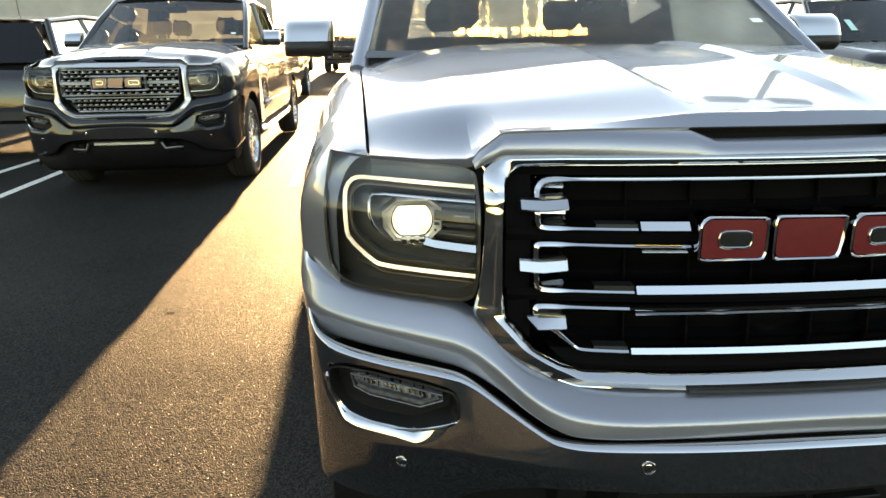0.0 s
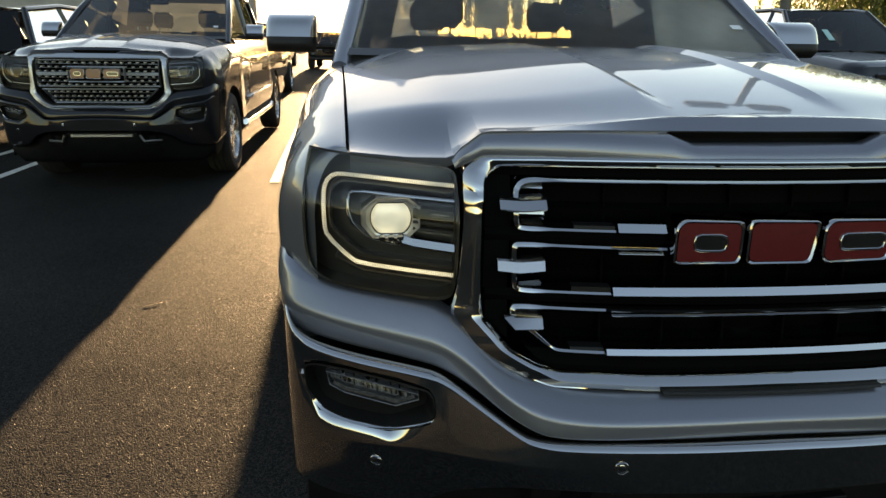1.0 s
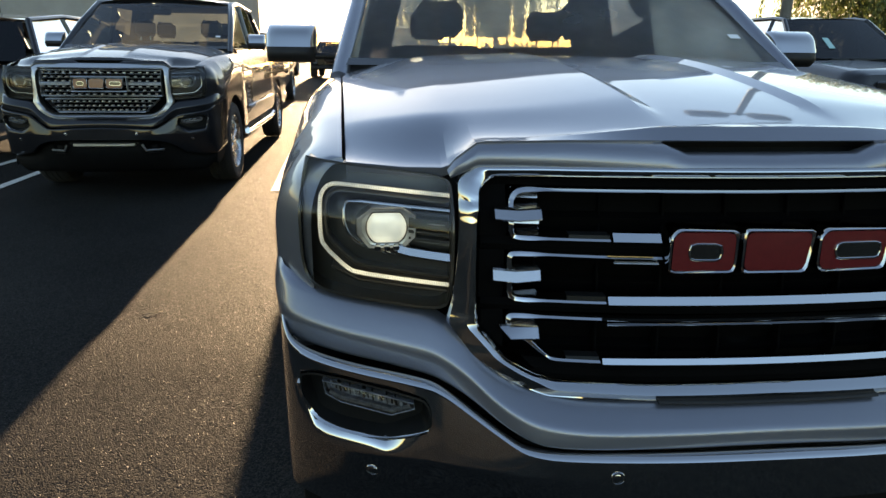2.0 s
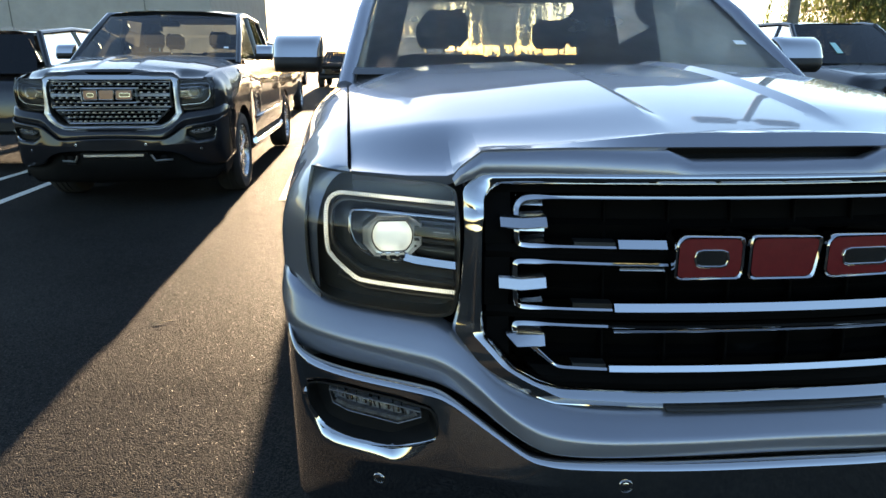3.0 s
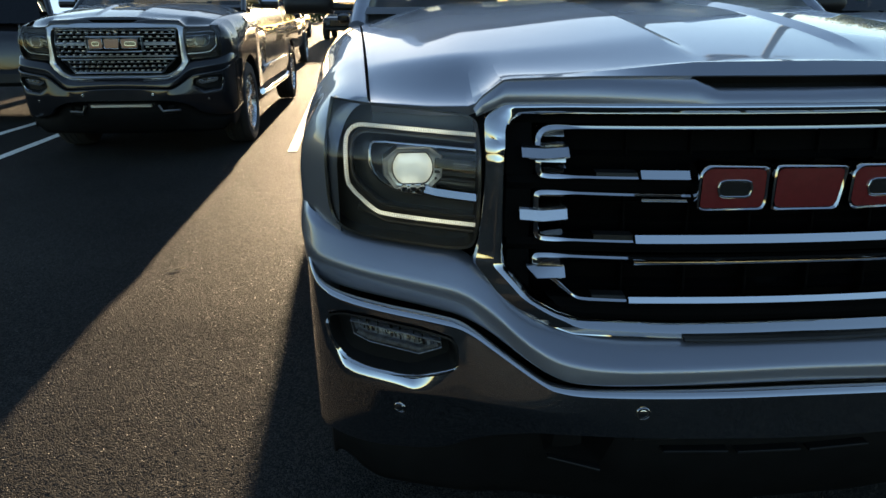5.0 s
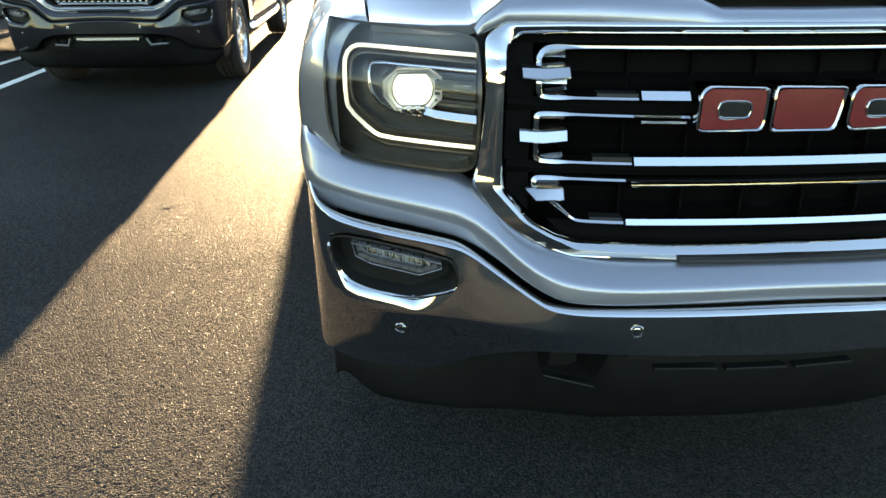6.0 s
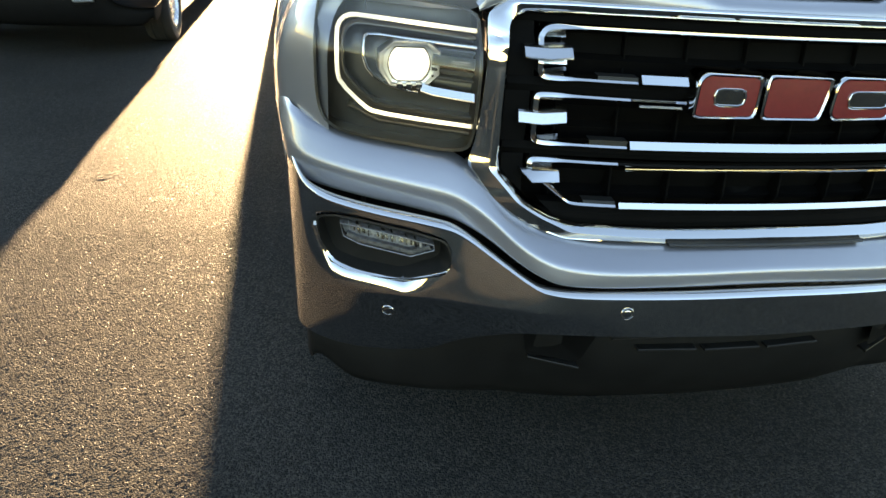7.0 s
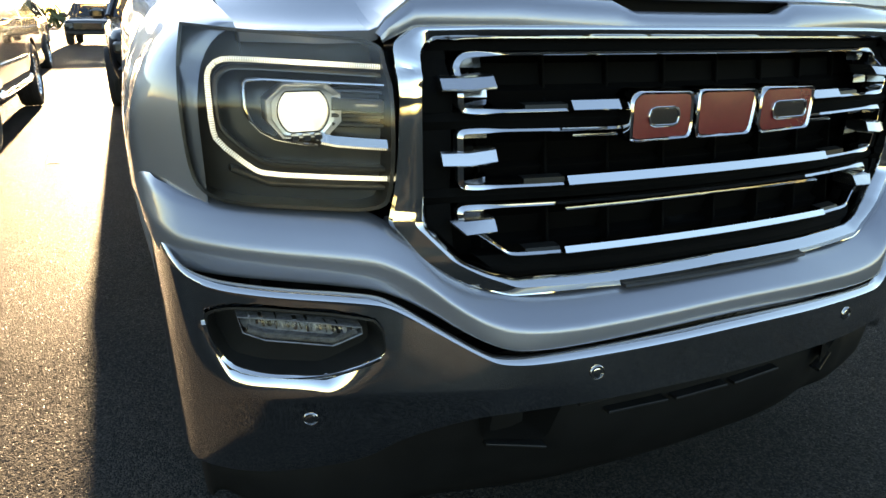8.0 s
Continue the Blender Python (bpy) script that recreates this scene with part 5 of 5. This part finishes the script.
suv_d.matrix_basis = pose(-.56, 8.3, 0, 0, 0, 2)


def suv_glass(u, v, out):
    """A point on or above the suv's windscreen."""
    return Vector((u * (.86 - .19 * v), 1.35 + .85 * v - .05 * (1 - u * u) - .54 * out, 1.17 + .545 * v + .84 * out))


corners = ((-.37, .24), (-.26, .24), (-.29, .50), (-.40, .50))
note = Shape().grid([[suv_glass(u, v, o) for u, v in corners] for o in (.006, .012)], closed_u=True).fan([suv_glass(u, v, .012) for u, v in corners])
note.done("window_sticker", TEAL_PAPER, suv_a, "teal and white paper sticker")

for x, a in ((-6.4, 1), (-3.5, -2), (-.7, 2), (2.2, 0)):
    row_car = copy_thing(suv_c, pose(x, 31.5, 0, 0, 0, a))
    tagged(row_car, "dark suv in a far row against the light", "suv", "far row of parked cars")


# ---- background ----
def wall_building(x0, x1, y, h):
    t = empty("building", "low grey stucco building in shade", "building")
    s = Shape().box(x0, x1, y, y + 12, 0, h, .05)
    s.done("wall", STUCCO, t)
    Shape().box(x0 - .2, x1 + .2, y - .2, y + 12.2, h, h + .35, .05).done("roof", STUCCO, t)
    for k in range(5):
        x = x0 + (x1 - x0) * (k + .5) / 5
        Shape().box(x - .02, x + .02, y - .012, y + .01, .1, h - .1, .004).done("wall_joint", STEEL, t)
    return t


wall_building(-34, -8.0, 27, 5.5)


def light_pole(x, y, h, w, heads):
    t = empty("light_pole", "tall dark steel lot light with twin heads", "light pole", "lot lights")
    Shape().lathe([(0, 0.0), (0, w * 1.6), (.7, w * 1.6), (.72, 0)], (x, y, 0), "z", 20).done("base", WHITE_WALL, t, "round concrete base")
    Shape().tube([(x, y, .6), (x, y, h)], lambda k: w * .5 * (1 - .25 * k), 12).done("pole", STEEL, t)
    for s in heads:
        Shape().tube([(x, y, h - .1), (x + .6 * s, y, h - .02)], .05, 8).done("arm", STEEL, t)
        Shape().box(*sorted((x + .35 * s, x + 1.45 * s)), y - .26, y + .26, h - .12, h + .12, .05).done("lamp_head", STEEL, t)
    return t


light_pole(8.2, 13.4, 7.6, .26, (1, -1))
light_pole(22.5, 88, 7.0, .22, (1, -1))
light_pole(14.5, 110, 6.5, .22, (1,))
light_pole(12.2, 70, 9.5, .20, (1, -1))


def leaf_cloud(s, rng, centre, rad, count, size, droop):
    for _ in range(count):
        while True:
            d = Vector((rng.uniform(-1, 1), rng.uniform(-1, 1), rng.uniform(-1, 1)))
            if .25 < d.length < 1:
                break
        p = Vector(centre) + Vector((d.x * rad[0], d.y * rad[1], d.z * rad[2]))
        a, l = rng.uniform(0, 6.28), size * rng.uniform(.6, 1.4)
        u = Vector((math.cos(a), math.sin(a), 0)) * l * .35
        w = Vector((rng.uniform(-.3, .3), rng.uniform(-.3, .3), -droop)).normalized() * l
        n0 = len(s.v)
        s.v += [p - u * .5, p + u * .5 + w * .1, p + u * .3 + w, p - u * .35 + w * .9]
        s.f.append((n0, n0 + 1, n0 + 2, n0 + 3))


def drooping_tree(x, y, h, spread, seed, low):
    rng = random.Random(seed)
    t = empty("drooping_tree", "tree with hanging yellow-green foliage", "tree", "lot trees")
    tr = Shape()
    tr.tube([(x, y, 0), (x + .12, y, h * .2), (x - .05, y + .1, h * .42), (x + .1, y, h * .62)], lambda k: .22 * (1 - .55 * k), 10)
    ends = []
    for k in range(9):
        a = 2 * math.pi * k / 9 + rng.uniform(-.3, .3)
        r = spread * rng.uniform(.45, .85)
        p0 = Vector((x, y, h * rng.uniform(.36, .6)))
        p1 = p0 + Vector((math.cos(a) * r * .5, math.sin(a) * r * .5, h * .22))
        p2 = p0 + Vector((math.cos(a) * r, math.sin(a) * r, h * rng.uniform(.2, .34)))
        tr.tube([p0, p1, p2], lambda q: .075 * (1 - .75 * q), 7)
        ends += [p1, p2]
    tr.done("trunk", BARK, t)
    cr = Shape()
    for p in ends:
        leaf_cloud(cr, rng, p + Vector((0, 0, .2)), (spread * .38, spread * .38, h * .13), 260, .17, .8)
        for _ in range(7):
            q = p + Vector((rng.uniform(-1, 1), rng.uniform(-1, 1), 0)) * spread * .34
            bottom = max(low, q.z - rng.uniform(.25, .62) * h)
            n = int((q.z - bottom) / .07)
            for i in range(n):
                z = q.z - (q.z - bottom) * i / max(1, n)
                for _k in range(3):
                    c = Vector((q.x + rng.uniform(-.16, .16), q.y + rng.uniform(-.16, .16), z))
                    a, l = rng.uniform(0, 6.28), rng.uniform(.10, .20)
                    u = Vector((math.cos(a), math.sin(a), 0)) * l * .25
                    w = Vector((rng.uniform(-.4, .4), rng.uniform(-.4, .4), -1)).normalized() * l
                    n0 = len(cr.v)
                    cr.v += [c - u, c + u, c + u * .6 + w, c - u * .6 + w]
                    cr.f.append((n0, n0 + 1, n0 + 2, n0 + 3))
    me = bpy.data.meshes.new("crown")
    me.from_pydata([tuple(v) for v in cr.v], [], cr.f)
    me.materials.append(LEAF)
    ob = new("crown", me)
    ob.parent = t
    return t


drooping_tree(20.5, 26.5, 5.8, 4.0, 3, 2.1)
drooping_tree(26.5, 30.0, 6.2, 4.3, 4, 2.0)
drooping_tree(6.6, 44.0, 9.0, 4.0, 5, 2.3)
drooping_tree(0.5, 55.0, 9.5, 4.4, 6, 2.5)


def foliage_band(name, pts, h, depth, seed, size=.5, per=26, label="distant hedge and trees along the lot"):
    rng = random.Random(seed)
    s = Shape()
    for (x0, y0), (x1, y1) in zip(pts, pts[1:]):
        n = int(math.hypot(x1 - x0, y1 - y0) / 1.6)
        for i in range(n):
            k = i / n
            hh = h * (.6 + .5 * noise.noise((x0 * .1 + k * n * .16, y0 * .1, seed)) + rng.uniform(-.12, .18))
            leaf_cloud(s, rng, (x0 + (x1 - x0) * k + rng.uniform(-.8, .8), y0 + (y1 - y0) * k + rng.uniform(-depth, depth), hh * .5), (1.7, 1.7, hh * .55), per, size, .3)
    me = bpy.data.meshes.new(name)
    me.from_pydata([tuple(v) for v in s.v], [], s.f)
    me.materials.append(HEDGE)
    return tagged(new(name, me), label, "trees", kind="stuff")


foliage_band("hedge", ((14, 46), (40, 40)), 3.2, .8, 1, .45, 60)
foliage_band("far_trees", ((-60, 74), (-14, 78), (26, 82)), 3.6, 2, 9, .8, 60)
foliage_band("far_trees", ((-150, 150), (-20, 175), (60, 170), (150, 140), (190, 20)), 5.0, 4, 2, 1.6, 22)
foliage_band("far_trees", ((190, 20), (140, -90), (20, -120), (-90, -110), (-160, -40), (-150, 150)), 7.0, 4, 3, 1.6, 22)


def far_wall(x0, y0, x1, y1, h, label):
    d = Vector((x1 - x0, y1 - y0, 0))
    m = Matrix.Translation((x0, y0, 0)) @ Matrix.Rotation(math.atan2(d.y, d.x), 4, "Z")
    t = empty("building", label, "building")
    Shape().box(0, d.length, 0, 10, 0, h, .05, m).done("wall", WHITE_WALL, t)
    Shape().box(-.3, d.length + .3, -.3, 10.3, h, h + .4, .05, m).done("roof", STUCCO, t)
    n = int(d.length / 4)
    for k in range(n):
        x = (k + .5) * d.length / n
        Shape().box(x - 1.2, x + 1.2, -.03, .1, .9, 2.4, .02, m).done("window", GLOSS_BLACK, t)
    return t


far_wall(26, 36, 48, 30, 4.6, "pale low building behind the trees")

# ---- small things on the ground ----
def twig(x, y, a, l):
    d = Vector((math.cos(a), math.sin(a), 0)) * l
    s = Shape().tube([(x, y, .003), Vector((x, y, .0045)) + d * .5 + Vector((d.y, -d.x, 0)) * .06, Vector((x, y, .003)) + d], lambda k: .0014 * (1 - .6 * k), 6)
    return tagged(s.done("twig", TWIG), "dry twig lying on the asphalt", "twig")


twig(-2.04, 2.18, .5, .10)
